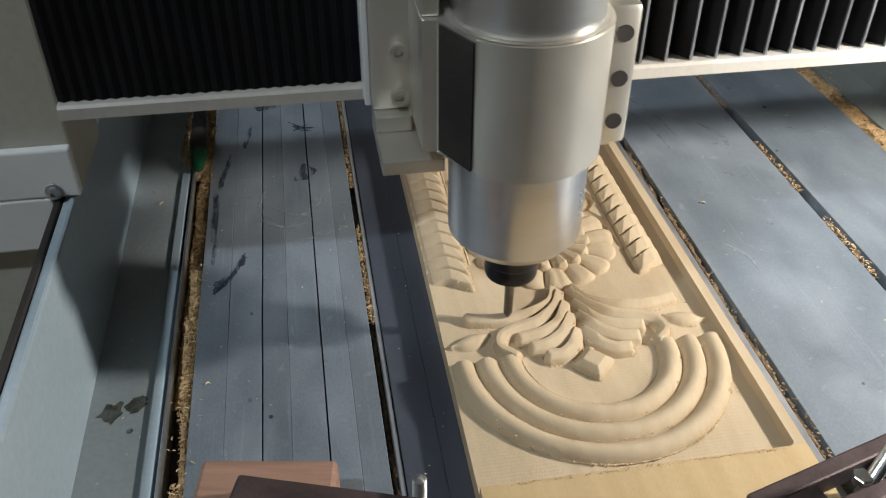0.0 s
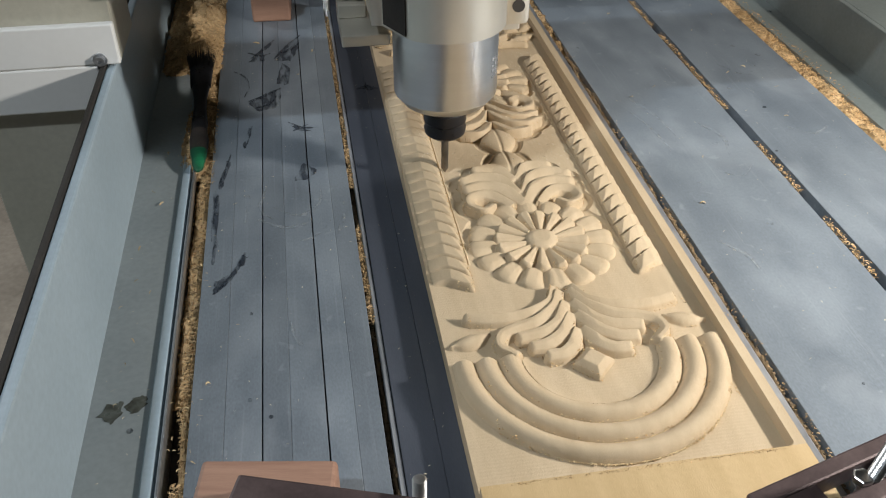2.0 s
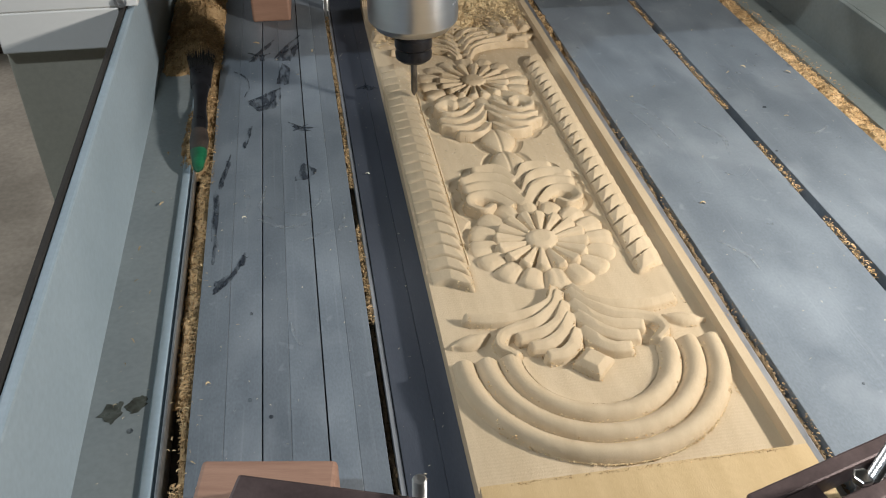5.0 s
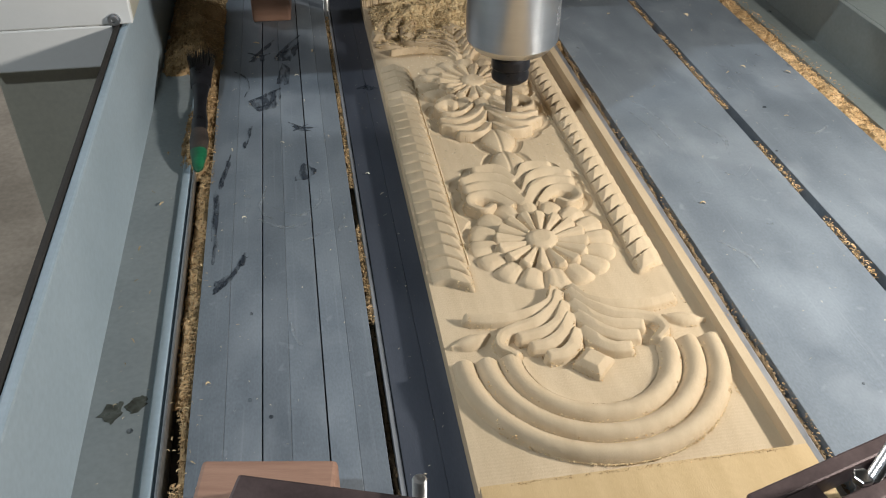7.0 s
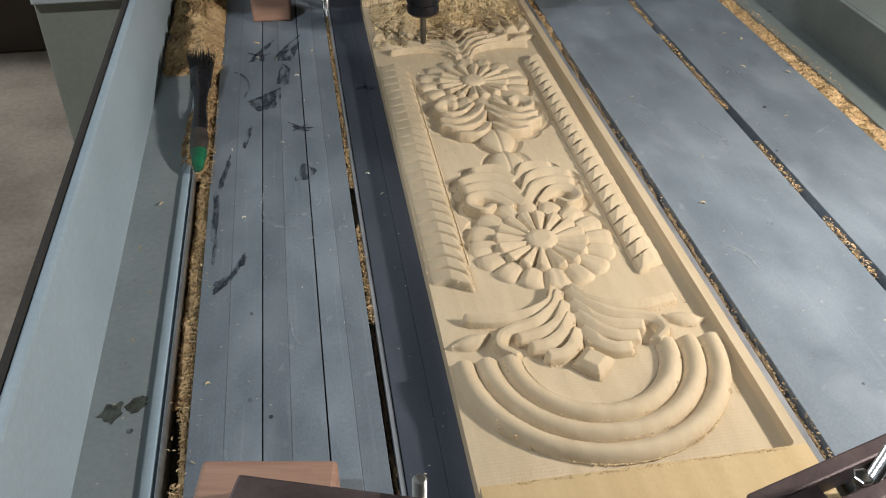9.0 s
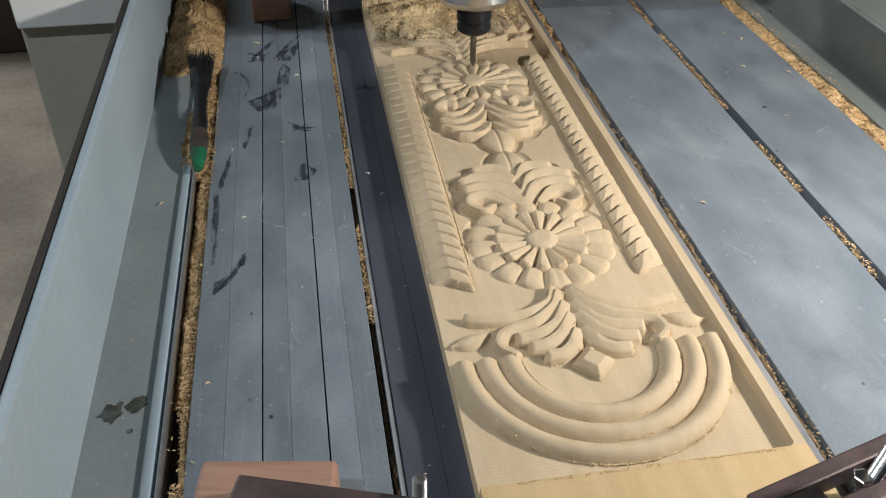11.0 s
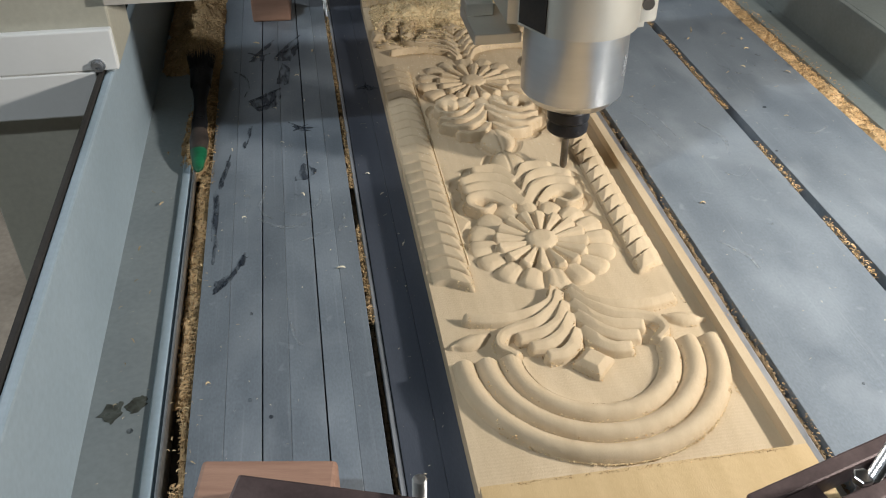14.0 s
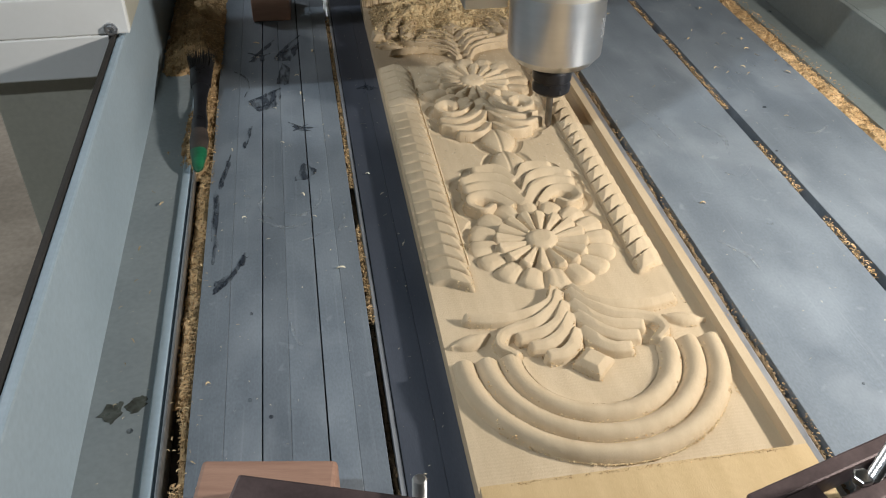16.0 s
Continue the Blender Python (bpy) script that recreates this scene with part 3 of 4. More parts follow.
def heap(name, x0, x1, y0, y1, z, high, material, label, seed):
    """A low uneven bank of sawdust with shavings on it."""
    nx, ny = max(6, int((x1 - x0) / 0.0012)), max(6, int((y1 - y0) / 0.0015))
    gx, gy = np.meshgrid(np.linspace(x0, x1, nx), np.linspace(y0, y1, ny))
    ex = np.minimum(1, np.minimum(gx - x0, x1 - gx) / (0.3 * (x1 - x0)))
    ey = np.clip(np.minimum(gy - y0, y1 - gy) / 0.03, 0, 1)
    hz = z - 0.003 + high * (ex * ey) ** 0.6 * (0.75 + 0.35 * value_noise(gx, gy, 0.02, seed)) + min(1, high / 0.016) * (0.003 * value_noise(gx, gy, 0.009, seed + 5) + 0.0016 * value_noise(gx, gy, 0.0022, seed + 1))
    v = np.stack([gx, gy, hz], -1).reshape(-1, 3)
    idx = np.arange(nx * ny).reshape(ny, nx)
    f = np.stack([idx[:-1, :-1], idx[:-1, 1:], idx[1:, 1:], idx[1:, :-1]], -1).reshape(-1, 4)
    me = bpy.data.meshes.new(name)
    me.from_pydata(v.tolist(), [], f.tolist())
    me.materials.append(material)
    ob = new(name, me)
    tagged(ob, label, "sawdust", kind="stuff")
    rng = np.random.RandomState(seed)
    v = v[v[:, 2] > z]
    pick = v[rng.randint(0, len(v), int((x1 - x0) * (y1 - y0) * 260000))]
    c = chip_mesh("shavings", pick.tolist(), material, ob, seed + 2, (0.0014, 0.0042), (0.1, 0.28))
    tagged(c, kind="stuff")
    return ob


def slot_chips(x0, x1, y0, y1, z, count, label, seed, material=CHIP, size=(0.0018, 0.0042), depth=0.005):
    rng = np.random.RandomState(seed)
    ys = rng.uniform(y0, y1, count * 2)
    keep = value_noise(ys * 0 + 0.3, ys, 0.06, seed) > -0.45
    ys = ys[keep][:count]
    spots = np.stack([rng.uniform(x0, x1, len(ys)), ys, z + rng.uniform(0, depth, len(ys))], -1)
    ob = chip_mesh("slot_shavings", spots.tolist(), material, None, seed, size)
    return tagged(ob, label, "wood shavings", kind="stuff")


heap("sawdust_bank", -0.153, -0.090, 0.86, 1.25, 0.0, 0.026, CHIP, "bank of tan sawdust and shavings on the tray", 20)
heap("sawdust_bank", -0.122, -0.0905, 0.66, 0.92, -0.004, 0.012, CHIP, "tan shavings heaped round the brush", 33)
heap("sawdust_bank", -0.1055, -0.0925, 0.40, 0.90, -0.012, 0.010, CHIP, "tan shavings packed into the bed slot", 30)
heap("sawdust_bank", -0.0995, -0.0925, 0.20, 0.45, -0.013, 0.009, CHIP, "tan shavings along one side of the bed slot", 31)
heap("sawdust_bank", 0.5055, 0.5305, 0.45, 1.25, -0.004, 0.0085, CHIP, "line of tan sawdust along the bed edge", 40)
heap("sawdust_bank", 0.075, 0.247, 0.905, 1.06, 0.0135, 0.021, CHIP_PALE, "heap of pale fresh sawdust over the carved board", 50)
heap("sawdust_bank", 0.2565, 0.290, 0.84, 1.05, -0.008, 0.011, CHIP, "tan sawdust spilled beside the board", 60)
slot_chips(-0.1000, -0.0925, 0.20, 0.66, -0.006, 1800, "tan curled shavings lying in a bed slot", 2)
slot_chips(0.0243, 0.0285, 0.45, 1.05, -0.006, 2400, "brown shavings caught in a narrow bed slot", 3)
heap("sawdust_bank", 0.2735, 0.2805, 0.24, 0.87, -0.005, 0.007, DUST_BROWN, "fine brown sawdust in the slot beside the board", 70)
slot_chips(0.274, 0.280, 0.26, 0.95, -0.001, 700, "brown shavings in the slot beside the board", 4, CHIP, (0.001, 0.0028))
slot_chips(0.268, 0.274, 0.28, 0.90, 0.0008, 160, "fine crumbs along the foot of the board", 14, CHIP, (0.0008, 0.0022), 0.0005)
heap("sawdust_bank", 0.3975, 0.4055, 0.28, 1.05, -0.013, 0.007, DUST_BROWN, "fine brown sawdust in a bed slot", 71)
heap("sawdust_bank", 0.0243, 0.0285, 0.16, 0.95, -0.012, 0.007, DUST_BROWN, "fine brown sawdust in a narrow bed slot", 72)
slot_chips(0.397, 0.402, 0.4, 1.0, -0.004, 1500, "tan shavings along a bed slot", 5)
slot_chips(0.503, 0.531, 0.45, 1.0, 0.003, 900, "tan shavings along the bed edge", 6)
slot_chips(-0.104, -0.080, 0.24, 0.60, -0.001, 40, "few pale shavings on the bed plate edge", 7, CHIP_PALE)
slot_chips(0.075, 0.245, 0.85, 0.96, 0.018, 3800, "pale fresh shavings over the carving", 8, CHIP_PALE)
slot_chips(0.10, 0.21, 0.78, 0.85, 0.019, 160, "pale crumbs on the carved rosette", 9, CHIP_PALE)
slot_chips(0.0912, 0.099, 0.455, 0.81, 0.0135, 170, "pale crumbs along the twisted border", 10, CHIP_PALE, (0.001, 0.003), 0.001)
def arch_fringe():
    """Frayed fibres along the foot of each round moulding."""
    rng = np.random.RandomState(17)
    spots = []
    for k in (1, 2, 3):
        for i in range(620):
            a = rng.normal(-1.35, 0.42)
            r = (0.0430 + 0.0147 * k) + rng.normal(0, 0.0003)
            spots.append(((CX + r * math.cos(a)) * DESIGN, (CY - 0.2495 + r * math.sin(a)) * DESIGN, GROUND + 0.0008))
    ob = chip_mesh("frayed_fibres", spots, CHIP_PALE, None, 18, (0.0008, 0.0021), (0.12, 0.3))
    tagged(ob, "pale frayed fibres along the carved mouldings", "wood fibres", kind="stuff")


arch_fringe()


def burrs():
    """Splinters left where the cutter ran out at the foot of a steep edge."""
    x, y = np.meshgrid(np.arange(0.088, 0.240, 0.0008), np.arange(0.30, 0.93, 0.0008))
    z = relief(x / DESIGN, y / DESIGN)
    drop = np.roll(z, -2, 0) - z                 # rises away from the viewer's end
    side = np.abs(np.roll(z, 2, 1) - np.roll(z, -2, 1))
    for lo, hi, n, name_seed, material, size in ((0.0022, 0.02, 3200, 41, CHIP_PALE, (0.0007, 0.0021)), (0.0022, 0.02, 2400, 42, CHIP, (0.0006, 0.0019))):
        spots = np.stack([x, y, GROUND + z], -1)[((drop > lo) | (side > lo * 1.8)) & (z < 0.006)]
        rng = np.random.RandomState(name_seed)
        patch = value_noise(spots[:, 0], spots[:, 1], 0.012, name_seed) > -0.1
        spots = spots[patch]
        spots = spots[rng.permutation(len(spots))[:n]]
        ob = chip_mesh("cutting_burr", spots.tolist(), material, None, name_seed, size, (0.16, 0.36))
        tagged(ob, "frayed wood burrs along the carved edges", "wood fibres", kind="stuff")


burrs()
slot_chips(-0.099, -0.089, 0.64, 0.90, 0.0005, 420, "tan shavings along the bed plate edge", 13)
slot_chips(0.085, 0.243, 0.2822, 0.2840, 0.0208, 300, "splinters along the uncut board edge", 11, CHIP, (0.0007, 0.0020), 0.0004)


def crumbs():
    """Fine crumbs scattered over the plates, and frayed bits left on the carving."""
    rng = np.random.RandomState(23)
    for x0, x1, y0, y1, n in ((-0.090, 0.022, 0.33, 0.95, 150), (0.034, 0.066, 0.30, 0.95, 70), (0.284, 0.395, 0.36, 1.0, 110), (0.408, 0.500, 0.50, 1.0, 90), (-0.150, -0.119, 0.30, 0.85, 70)):
        spots = np.stack([rng.uniform(x0, x1, n), rng.uniform(y0, y1, n), np.full(n, -0.001 if x1 < -0.1 else 0.0)], -1)
        ob = chip_mesh("wood_crumbs", spots.tolist(), CRUMB, None, n, (0.0006, 0.0022))
        tagged(ob, "fine pale wood crumbs scattered on the bed", "wood crumbs", kind="stuff")
    x, y = rng.uniform(0.085, 0.232, 2600), 0.96 - 0.36 * rng.uniform(0, 1, 2600) ** 1.5
    z = GROUND + relief(x / DESIGN, y / DESIGN)
    ob = chip_mesh("wood_crumbs", np.stack([x, y, z], -1).tolist(), CRUMB, None, 24, (0.0005, 0.0020), (0.1, 0.3))
    tagged(ob, "frayed pale crumbs left on the carving", "wood crumbs", kind="stuff")
    x, y = rng.uniform(0.074, 0.247, 5200), 0.965 - 0.105 * rng.uniform(0, 1, 5200) ** 1.3
    keep = (x < 0.150) | (y > 0.90) | (rng.uniform(0, 1, 5200) < 0.3)
    x, y = x[keep], y[keep]
    z = GROUND + relief(x / DESIGN, y / DESIGN) + rng.uniform(0, 0.002, len(x))
    ob = chip_mesh("fresh_shavings", np.stack([x, y, z], -1).tolist(), CHIP_PALE, None, 25, (0.0016, 0.0048), (0.1, 0.3))
    tagged(ob, "fresh pale shavings lying over the carved arch", "wood shavings", kind="stuff")


crumbs()


def shavings():
    """Single curls that lie apart on the tray and the plates."""
    rng = np.random.RandomState(5)
    spots = [(-0.138, 0.640, 0), (-0.130, 0.62, 0), (-0.141, 0.56, 0), (-0.134, 0.455, 0), (-0.137, 0.432, 0), (-0.138, 0.396, 0), (-0.141, 0.41, 0), (-0.128, 0.505, 0),
             (-0.146, 0.49, 0), (-0.13, 0.70, 0), (-0.139, 0.52, 0), (-0.143, 0.30, 0), (-0.082, 0.405, 0), (-0.095, 0.385, 0), (-0.065, 0.46, 0), (-0.07, 0.61, 0), (-0.012, 0.845, 0),
             (-0.03, 0.89, 0), (-0.055, 0.93, 0), (0.005, 0.90, 0), (0.31, 0.55, 0), (0.34, 0.62, 0), (0.45, 0.68, 0), (0.47, 0.74, 0), (0.315, 0.74, 0), (0.345, 0.76, 0), (0.44, 0.89, 0),
             (0.48, 0.93, 0), (0.50, 0.72, 0), (0.36, 0.95, 0)]
    for i, p in enumerate(spots):
        ob = chip_mesh("wood_shaving", [p], CHIP_PALE, None, 100 + i, (0.004, 0.008))
        tagged(ob, "pale curled wood shaving on the machine bed", "shaving", "loose shavings")


shavings()


# ---- marks on the bed ----
def mark(outline, material, label, name="dark_smear", z=0.0, seed=1):
    rng = np.random.RandomState(seed)
    ragged = []
    n = len(outline)
    for i in range(n):
        a, b = np.array(outline[i]), np.array(outline[(i + 1) % n])
        for t in (0, 0.2, 0.4, 0.6, 0.8):
            ragged.append(tuple(a + (b - a) * t + rng.normal(0, 0.0007, 2)))
    ob = part(name, prism(ragged, z - 0.0003, z + 0.00025), material, None)
    return tagged(ob, label, "stain")


LBL = "dark greasy smear on the grey bed plate"
mark([(-0.022, 0.638), (-0.0137, 0.667), (-0.001, 0.652), (-0.010, 0.639)], SMEAR, LBL, seed=1)
mark([(-0.082, 0.496), (-0.0826, 0.509), (-0.073, 0.516), (-0.070, 0.513), (-0.078, 0.499)], SMEAR, LBL, seed=2)
mark([(-0.086, 0.553), (-0.088, 0.625), (-0.079, 0.680), (-0.075, 0.675), (-0.083, 0.630), (-0.082, 0.552)], SMEAR, LBL, seed=3)
mark([(-0.0617, 0.785), (-0.0453, 0.806), (-0.0295, 0.813), (-0.0345, 0.774), (-0.0508, 0.768)], SMEAR, LBL, seed=4)
mark([(-0.063, 0.882), (-0.048, 0.916), (-0.045, 0.882)], SMEAR, LBL, seed=5)
mark([(-0.036, 0.881), (-0.008, 0.933), (-0.0095, 0.910), (-0.0185, 0.879)], SMEAR, LBL, seed=6)
mark([(-0.0668, 0.527), (-0.063, 0.539), (-0.060, 0.536), (-0.0626, 0.525)], SMEAR, LBL, seed=7)
mark([(-0.0218, 0.736), (-0.009, 0.7275), (-0.004, 0.722), (-0.0143, 0.724)], SMEAR, LBL, seed=8)
mark([(-0.034, 0.825), (-0.028, 0.872), (-0.020, 0.860), (-0.022, 0.822)], SMEAR, LBL, seed=9)
mark([(-0.066, 0.70), (-0.061, 0.735), (-0.058, 0.735), (-0.063, 0.70)], SMEAR, LBL, seed=10)
mark([(0.05, 0.80), (0.058, 0.806), (0.066, 0.800), (0.058, 0.797)], SMEAR, LBL, seed=11)
FILM = patchy(mat("pale_dust_film", (0.42, 0.46, 0.49), (0.34, 0.38, 0.41), 60, 0.6), 0.44, 0.88, (1, 1, 1))


def streak(points, wide, material, label, name, seed):
    """A thin wiped stroke along a curve, uneven in width."""
    rng = np.random.RandomState(seed)
    pts = smooth_path(points, 8)
    vs, fs = [], []
    n = len(pts) - 1
    for i, p in enumerate(pts):
        d = pts[min(i + 1, n)] - pts[max(i - 1, 0)]
        side = np.array([-d[1], d[0]]) / np.hypot(*d)
        half = wide * (0.25 + 0.75 * math.sin(math.pi * min(0.95, max(0.05, i / n)))) * rng.uniform(0.6, 1.3)
        for q in (p - side * half, p + side * half):
            vs += [(q[0], q[1], -0.0003), (q[0], q[1], 0.0003)]
    for i in range(n):
        b = 4 * i
        fs += [(b + 1, b + 5, b + 7, b + 3), (b, b + 4, b + 5, b + 1), (b + 2, b + 3, b + 7, b + 6)]
    me = bpy.data.meshes.new(name)
    me.from_pydata(vs, [], fs)
    me.materials.append(material)
    return tagged(new(name, me), label, "stain")


def strokes():
    rng = np.random.RandomState(77)
    dark = ([(-0.060, 0.89), (-0.045, 0.915), (-0.036, 0.935)], [(-0.064, 0.905), (-0.050, 0.895), (-0.040, 0.90)], [(-0.036, 0.885), (-0.022, 0.915), (-0.006, 0.945)],
            [(-0.030, 0.90), (-0.018, 0.905), (-0.008, 0.925)], [(-0.078, 0.86), (-0.066, 0.845), (-0.062, 0.82), (-0.066, 0.80)], [(-0.062, 0.79), (-0.046, 0.80), (-0.030, 0.815)],
            [(-0.056, 0.775), (-0.042, 0.782), (-0.032, 0.805)], [(-0.024, 0.742), (-0.012, 0.730), (0.002, 0.728)], [(-0.020, 0.725), (-0.006, 0.735)], [(-0.064, 0.70), (-0.058, 0.74)],
            [(-0.087, 0.56), (-0.087, 0.60), (-0.082, 0.65), (-0.076, 0.69)], [(-0.083, 0.495), (-0.074, 0.508), (-0.066, 0.525), (-0.061, 0.542)], [(-0.085, 0.53), (-0.084, 0.56)],
            [(0.045, 0.80), (0.058, 0.808)], [(0.052, 0.79), (0.056, 0.815)])
    for i, p in enumerate(dark):
        streak(p, rng.uniform(0.0009, 0.0022), SMEAR, "dark wiped stroke on the grey bed plate", "dark_streak", 200 + i)
    pale = ([(-0.040, 0.60), (-0.020, 0.585), (-0.002, 0.60), (0.000, 0.63)], [(-0.052, 0.585), (-0.030, 0.57), (-0.006, 0.575)], [(-0.045, 0.63), (-0.050, 0.60), (-0.036, 0.578)],
            [(-0.020, 0.55), (-0.006, 0.556), (0.006, 0.575)], [(-0.066, 0.645), (-0.060, 0.61), (-0.062, 0.58)], [(0.008, 0.55), (0.016, 0.575), (0.018, 0.60)],
            [(-0.030, 0.47), (-0.026, 0.44), (-0.016, 0.425)], [(0.31, 0.74), (0.325, 0.70), (0.330, 0.66)], [(0.300, 0.72), (0.312, 0.68), (0.316, 0.64)], [(0.34, 0.60), (0.36, 0.585), (0.378, 0.60)],
            [(0.36, 0.68), (0.372, 0.65), (0.365, 0.62)], [(0.43, 0.80), (0.45, 0.77), (0.47, 0.79)], [(0.30, 0.50), (0.315, 0.48), (0.318, 0.455)], [(0.44, 0.66), (0.46, 0.645), (0.485, 0.66)])
    for i, p in enumerate(pale):
        streak(p, rng.uniform(0.0010, 0.0026), FILM, "pale dusty wipe mark on the bed plate", "dust_streak", 240 + i)
    for i in range(14):
        x, y = rng.uniform(0.29, 0.49), rng.uniform(0.45, 0.95)
        if 0.39 < x < 0.412:
            x += 0.03
        a = rng.uniform(0, 6.28)
        ring = [(x + 0.0022 * math.cos(a + k), y + 0.0022 * math.sin(a + k)) for k in (0, 1.2, 2.4, 3.6)]
        streak(ring, 0.0011, FILM, "pale dried drop on the bed plate", "dried_drop", 270 + i)


strokes()
OIL = mat("dried_oil", (0.045, 0.045, 0.033), (0.13, 0.145, 0.13), 160, 0.3, 0, 0.1, 0.0003)
mark([(-0.1485, 0.3905), (-0.142, 0.399), (-0.134, 0.400), (-0.1325, 0.391), (-0.139, 0.382)], OIL, "dried brown oil spot on the tray floor", "oil_stain", -0.001, 12)
mark([(-0.1325, 0.395), (-0.128, 0.403), (-0.1195, 0.402), (-0.1190, 0.395), (-0.127, 0.388)], OIL, "dried brown oil spot on the tray floor", "oil_stain", -0.001, 13)


def pit(x, y, r, z=0.0):
    ob = part("pock_mark", lathe([(r, -0.0004), (r * 0.9, 0.0003), (r * 0.5, 0.0002)], 10, None, (x, y, z)), SMEAR, None)
    tagged(ob, "small dark pock mark on the bed", "mark", "pock marks")


for x, y, r in ((-0.127, 0.375, 0.0022), (-0.056, 0.388, 0.0016), (-0.043, 0.372, 0.0016), (-0.056, 0.47, 0.0014), (0.355, 0.315, 0.0018), (0.33, 0.34, 0.0012), (0.437, 0.70, 0.002), (0.41, 0.62, 0.0013), (0.555, 0.93, 0.003)):
    pit(x, y, r, -0.001 if x < -0.1 or x > 0.53 else 0.0)


# ---- brush lying in the tray ----
def brush():
    t = thing("paint_brush", "old dusting brush with dark bristles and green tip, lying in sawdust", "brush", at=(-0.103, 0.70, 0.009))
    t.rotation_euler = (radians(4.5), 0, radians(1.5))

    def flat(profile, k=0.55):
        bm = lathe(profile, 24)
        bmesh.ops.scale(bm, vec=(1, k, 1), verts=bm.verts)
        bmesh.ops.rotate(bm, matrix=Matrix.Rotation(radians(-90), 3, "X"), verts=bm.verts)
        return bm
    part("handle", flat([(0.0070, 0.018), (0.0074, 0.03), (0.0058, 0.055), (0.0062, 0.075), (0.0085, 0.095)], 0.7), BLACK_STEEL, t, "black painted handle", True)
    part("handle_band", flat([(0.0074, -0.014), (0.0085, 0.004), (0.0071, 0.0185)], 0.7), HANDLE_DARK, t, "worn bare wooden band", True)
    part("handle_tip", flat([(0.0016, -0.043), (0.0040, -0.040), (0.0070, -0.020), (0.0075, -0.0135)], 0.7), GREEN, t, "green lacquered handle end", True)
    part("ferrule", flat([(0.0075, 0.094), (0.0098, 0.097), (0.0105, 0.115), (0.0115, 0.127)], 0.6), BLACK_STEEL, t, "dull dark metal ferrule", True)
    bm = bmesh.new()
    rng = np.random.RandomState(3)
    for i in range(260):
        a, q = rng.uniform(0, 6.28), math.sqrt(rng.uniform(0, 1))
        x, z = 0.0105 * q * math.cos(a), 0.0055 * q * math.sin(a)
        l = rng.uniform(0.036, 0.044)
        p, e = Vector((x, 0.126, z)), Vector((x * 1.5 + rng.normal(0, 0.001), 0.126 + l, z * 1.3 + rng.normal(0, 0.0008)))
        v = [bm.verts.new(p + Vector((0.0005, 0, 0))), bm.verts.new(p - Vector((0.0005, 0, 0))), bm.verts.new(p + Vector((0, 0, 0.0006))), bm.verts.new(e)]
        bm.faces.new((v[0], v[1], v[3]))
        bm.faces.new((v[1], v[2], v[3]))
        bm.faces.new((v[2], v[0], v[3]))
    part("bristles", bm, BRISTLE, t, "splayed black bristles")
    return t


brush()


# ---- clamps and packing ----
def threaded(name, x, y, z0, z1, r, parent, label, tilt=None):
    prof = []
    n = int((z1 - z0) / 0.0006)
    for k in range(n):
        prof.append((r * (1.0 if k % 2 else 0.86), z0 + (z1 - z0) * k / n))
    prof += [(r * 0.8, z1 + 0.0003), (r * 0.3, z1 + 0.0006)]
    bm = lathe(prof, 20)
    if tilt:
        bmesh.ops.rotate(bm, matrix=Euler([radians(a) for a in tilt]).to_matrix(), cent=(0, 0, z0), verts=bm.verts)
    bmesh.ops.translate(bm, vec=(x, y, 0), verts=bm.verts)
    return part(name, bm, STEEL, parent, label)


def packing(name, m, lo, hi, label):
    t = part(name, box(lo, hi, 0.0025), BLOCK, None)
    t.matrix_world = m
    return tagged(t, label, "wood block")


packing("packing_block", pose(-0.042, 0.302, 0, 0, 0, -9), (-0.037, -0.03, 0), (0.036, 0.012, 0.03), "reddish wooden packing block under a clamp")
packing("packing_block", pose(-0.036, 1.018, 0, 0, 0, -2), (-0.022, -0.03, 0), (0.022, 0.03, 0.036), "reddish wooden packing block at the bed's far end")


def clamp_bar(m, length, label, slot):
    """A flat forged strap with a bolt slot, rounded nose and stud."""
    t = thing("clamp_bar", label, "clamp")
    t.matrix_world = m
    a, w, h = length, 0.016, 0.014
    out = [(-a, -w), (a - 0.006, -w), (a, -w + 0.006), (a, w - 0.006), (a - 0.006, w), (-a, w)]
    if slot:
        s0, s1, k = -0.022, 0.018, 0.0058
        part("strap", prism([(-a, -w), (a, -w), (a, -k), (-a, -k)], 0, h, 0.0015), RUST, t)
        part("strap", prism([(-a, k), (a, k), (a, w), (-a, w)], 0, h, 0.0015), RUST, t)
        part("strap", prism([(-a, -k + 0.0002), (s0, -k + 0.0002), (s0, k - 0.0002), (-a, k - 0.0002)], 0.0002, h - 0.0006), RUST, t)
        part("strap", prism([(s1, -k + 0.0002), (a, -k + 0.0002), (a, k - 0.0002), (s1, k - 0.0002)], 0.0002, h - 0.0006), RUST, t)
    else:
        part("strap", prism(out, 0, h, 0.002), RUST, t)
    return t


L = clamp_bar(pose(-0.005, 0.2625, 0.0305, 0, 0, -18), 0.058, "brown steel clamp bar resting on a wooden block", False)
threaded("stud", 0.0, 0.0, -0.05, 0.034, 0.0038, tagged(thing("threaded_stud", "bright threaded steel stud standing in the bed slot", "stud", at=(0.0345, 0.271, 0.018)), ""), "bright rolled thread")
R_ = clamp_bar(pose(0.262, 0.2490, 0.0215, 0, -3, 14), 0.058, "brown slotted steel clamp bar holding the board", True)
st = thing("threaded_stud", "bright threaded steel stud through the slotted clamp", "stud", at=(0.2635, 0.2475, 0.0))
threaded("stud", 0, 0, -0.01, 0.085, 0.0042, st, "bright rolled thread", (0, 8, 0))
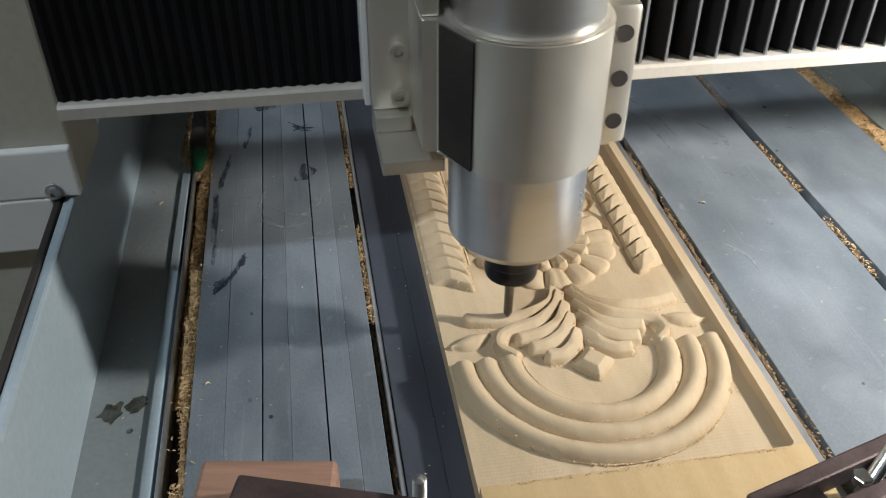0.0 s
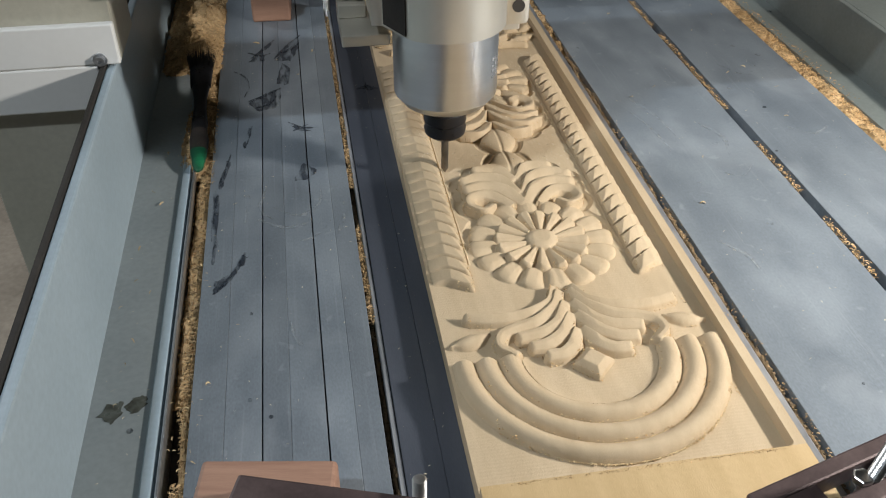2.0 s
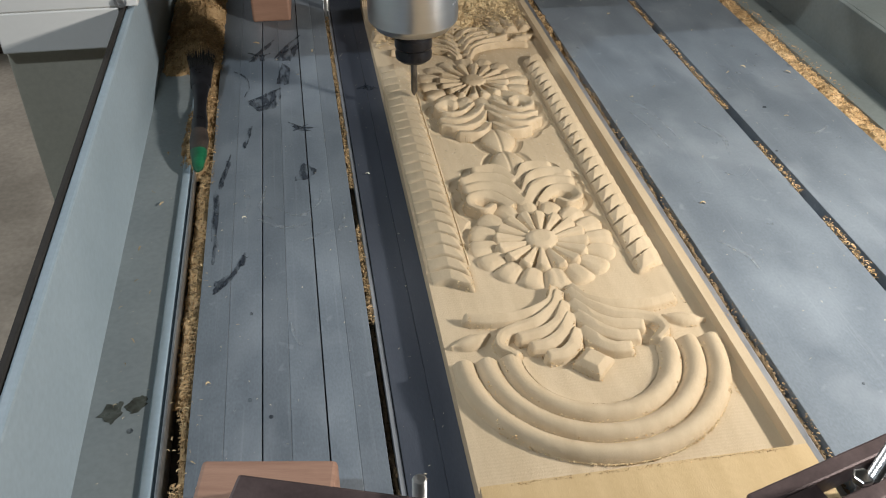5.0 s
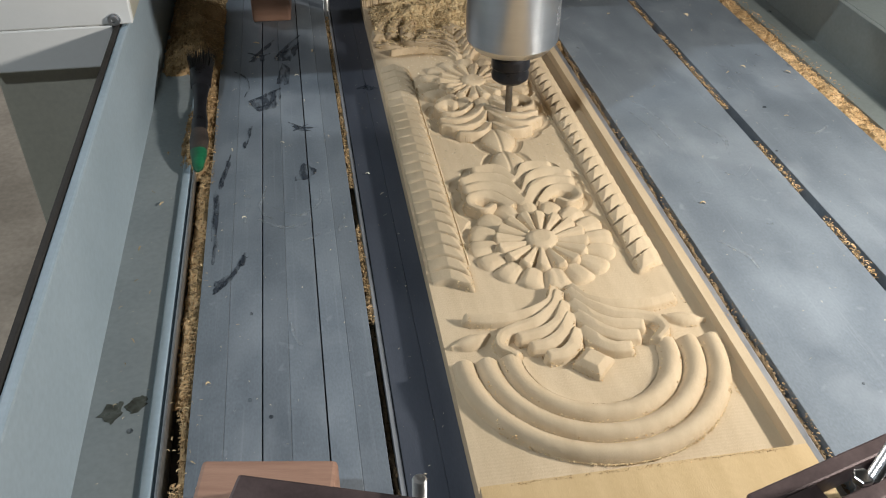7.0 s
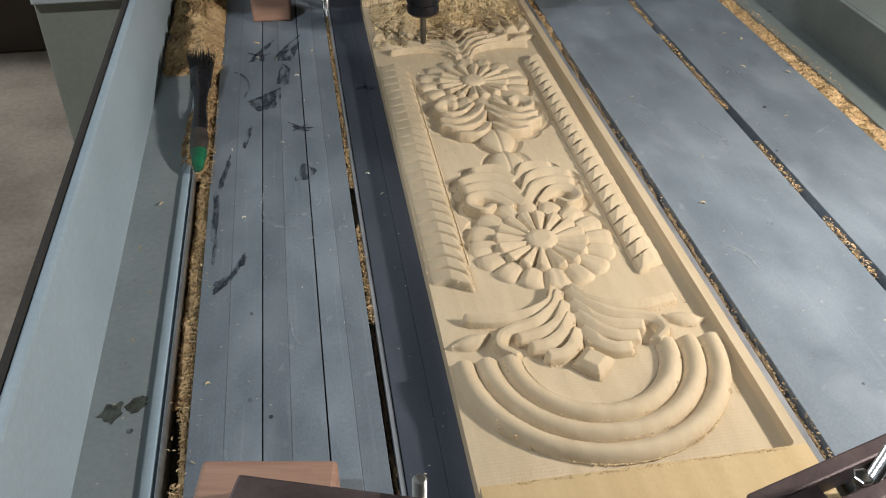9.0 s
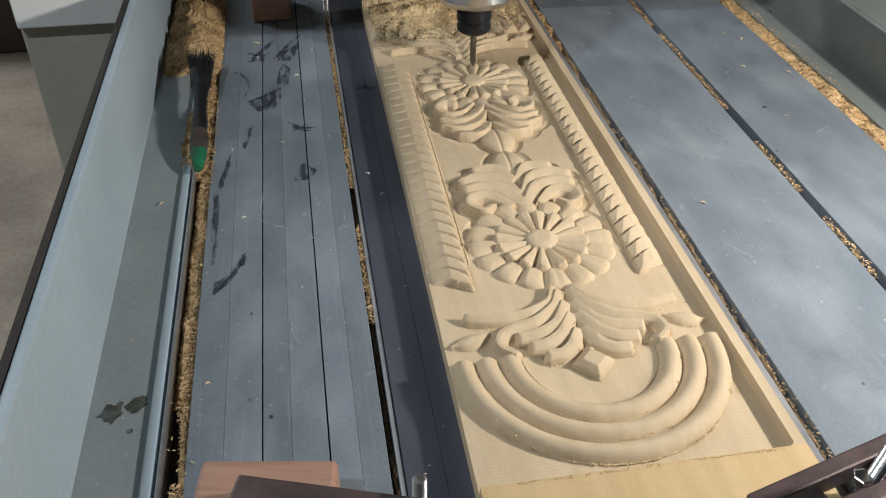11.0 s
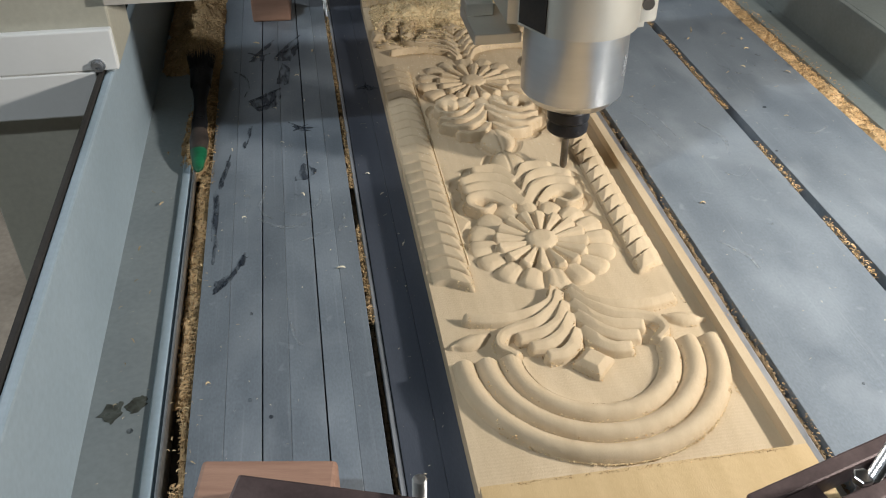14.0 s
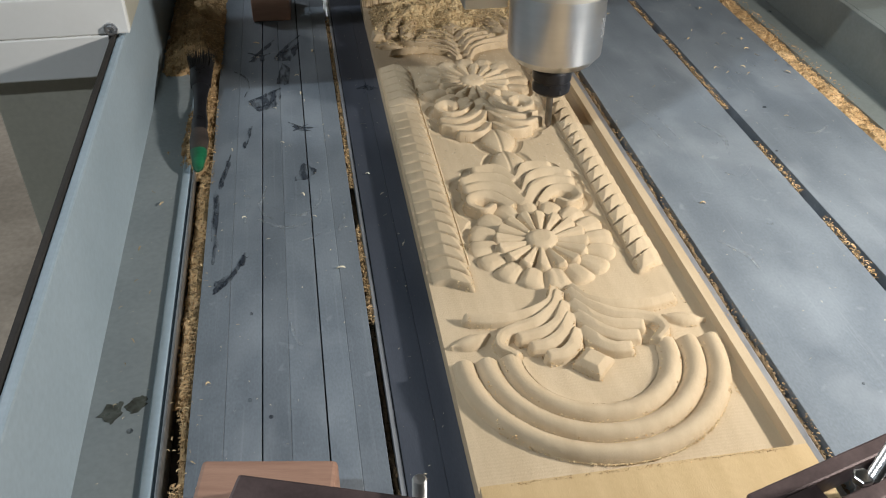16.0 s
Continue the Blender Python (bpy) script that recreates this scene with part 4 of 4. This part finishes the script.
part("hex_nut", lathe([(0.0048, 0.0335), (0.0055, 0.034), (0.0055, 0.0375), (0.0048, 0.038)], 6), STEEL, st, "small steel hexagon nut")
FC = clamp_bar(pose(0.031, 1.022, 0.0290, 0, 9, 2), 0.052, "dark steel clamp bar at the bed's far end", False)
threaded("stud", 0, 0, -0.02, 0.05, 0.0042, thing("threaded_stud", "dark threaded stud standing in the far clamp", "stud", at=(0.028, 1.018, 0.0)), "")
FD = clamp_bar(pose(0.295, 1.02, 0.0215, 0, 0, -4), 0.055, "rusty clamp bar at the bed's far end beside the board", False)
CUP = thing("plastic_tub", "yellowish round tub standing low beside the machine", "tub", at=(-0.36, 0.62, -0.30))
part("tub", lathe([(0.05, -0.45), (0.07, -0.44), (0.075, -0.02), (0.078, 0), (0.072, 0), (0.068, -0.02)], 40), mat("olive_plastic", (0.30, 0.28, 0.13), (0.24, 0.22, 0.1), 20, 0.4), CUP, "", True)
CRATE = thing("dark_cabinet", "dark brown cabinet standing on the concrete floor", "cabinet", at=(-1.15, 3.0, -0.75))
part("body", box((-0.45, -0.3, 0), (0.35, 0.3, 0.9), 0.01), mat("dark_brown_board", (0.06, 0.04, 0.028), (0.04, 0.028, 0.02), 6, 0.6), CRATE)


# ---- chips thrown from the cutter ----
def thrown():
    rng = np.random.RandomState(9)
    out = []
    for i, t0 in enumerate((0.9, 1.6, 2.9, 6.8, 7.4, 12.7, 13.1, 13.4, 13.8, 14.3, 14.7, 15.1, 15.6)):
        ob = chip_mesh("flying_shaving", [(0, 0, 0)], CHIP_PALE, None, 300 + i, (0.005, 0.008))
        tagged(ob, "pale wood shaving thrown off by the cutter", "shaving", "thrown shavings")
        a = Vector((0.270 + rng.uniform(-0.003, 0.005), 0.62 + rng.uniform(-0.05, 0.06), -0.010))
        b = Vector((rng.uniform(0.41, 0.50), rng.uniform(0.76, 0.96), 0.001))
        out.append((ob, t0, a, b, rng.uniform(20, 70)))
    for i in range(26):
        ob = chip_mesh("flying_shaving", [(0, 0, 0)], CRUMB, None, 340 + i, (0.004, 0.0075))
        tagged(ob, "pale wood shaving thrown off by the cutter", "shaving", "thrown shavings")
        a = Vector((rng.uniform(0.09, 0.22), rng.uniform(0.955, 0.985), 0.031))
        b = Vector((rng.uniform(-0.085, 0.020) if i % 4 else rng.uniform(0.036, 0.062), rng.uniform(0.50, 0.90), 0.001))
        out.append((ob, (4.5 + 0.11 * i if i < 16 else 12.2 + 0.3 * (i - 16)), a, b, rng.uniform(20, 70)))
    return out


THROWN = thrown()


motions()
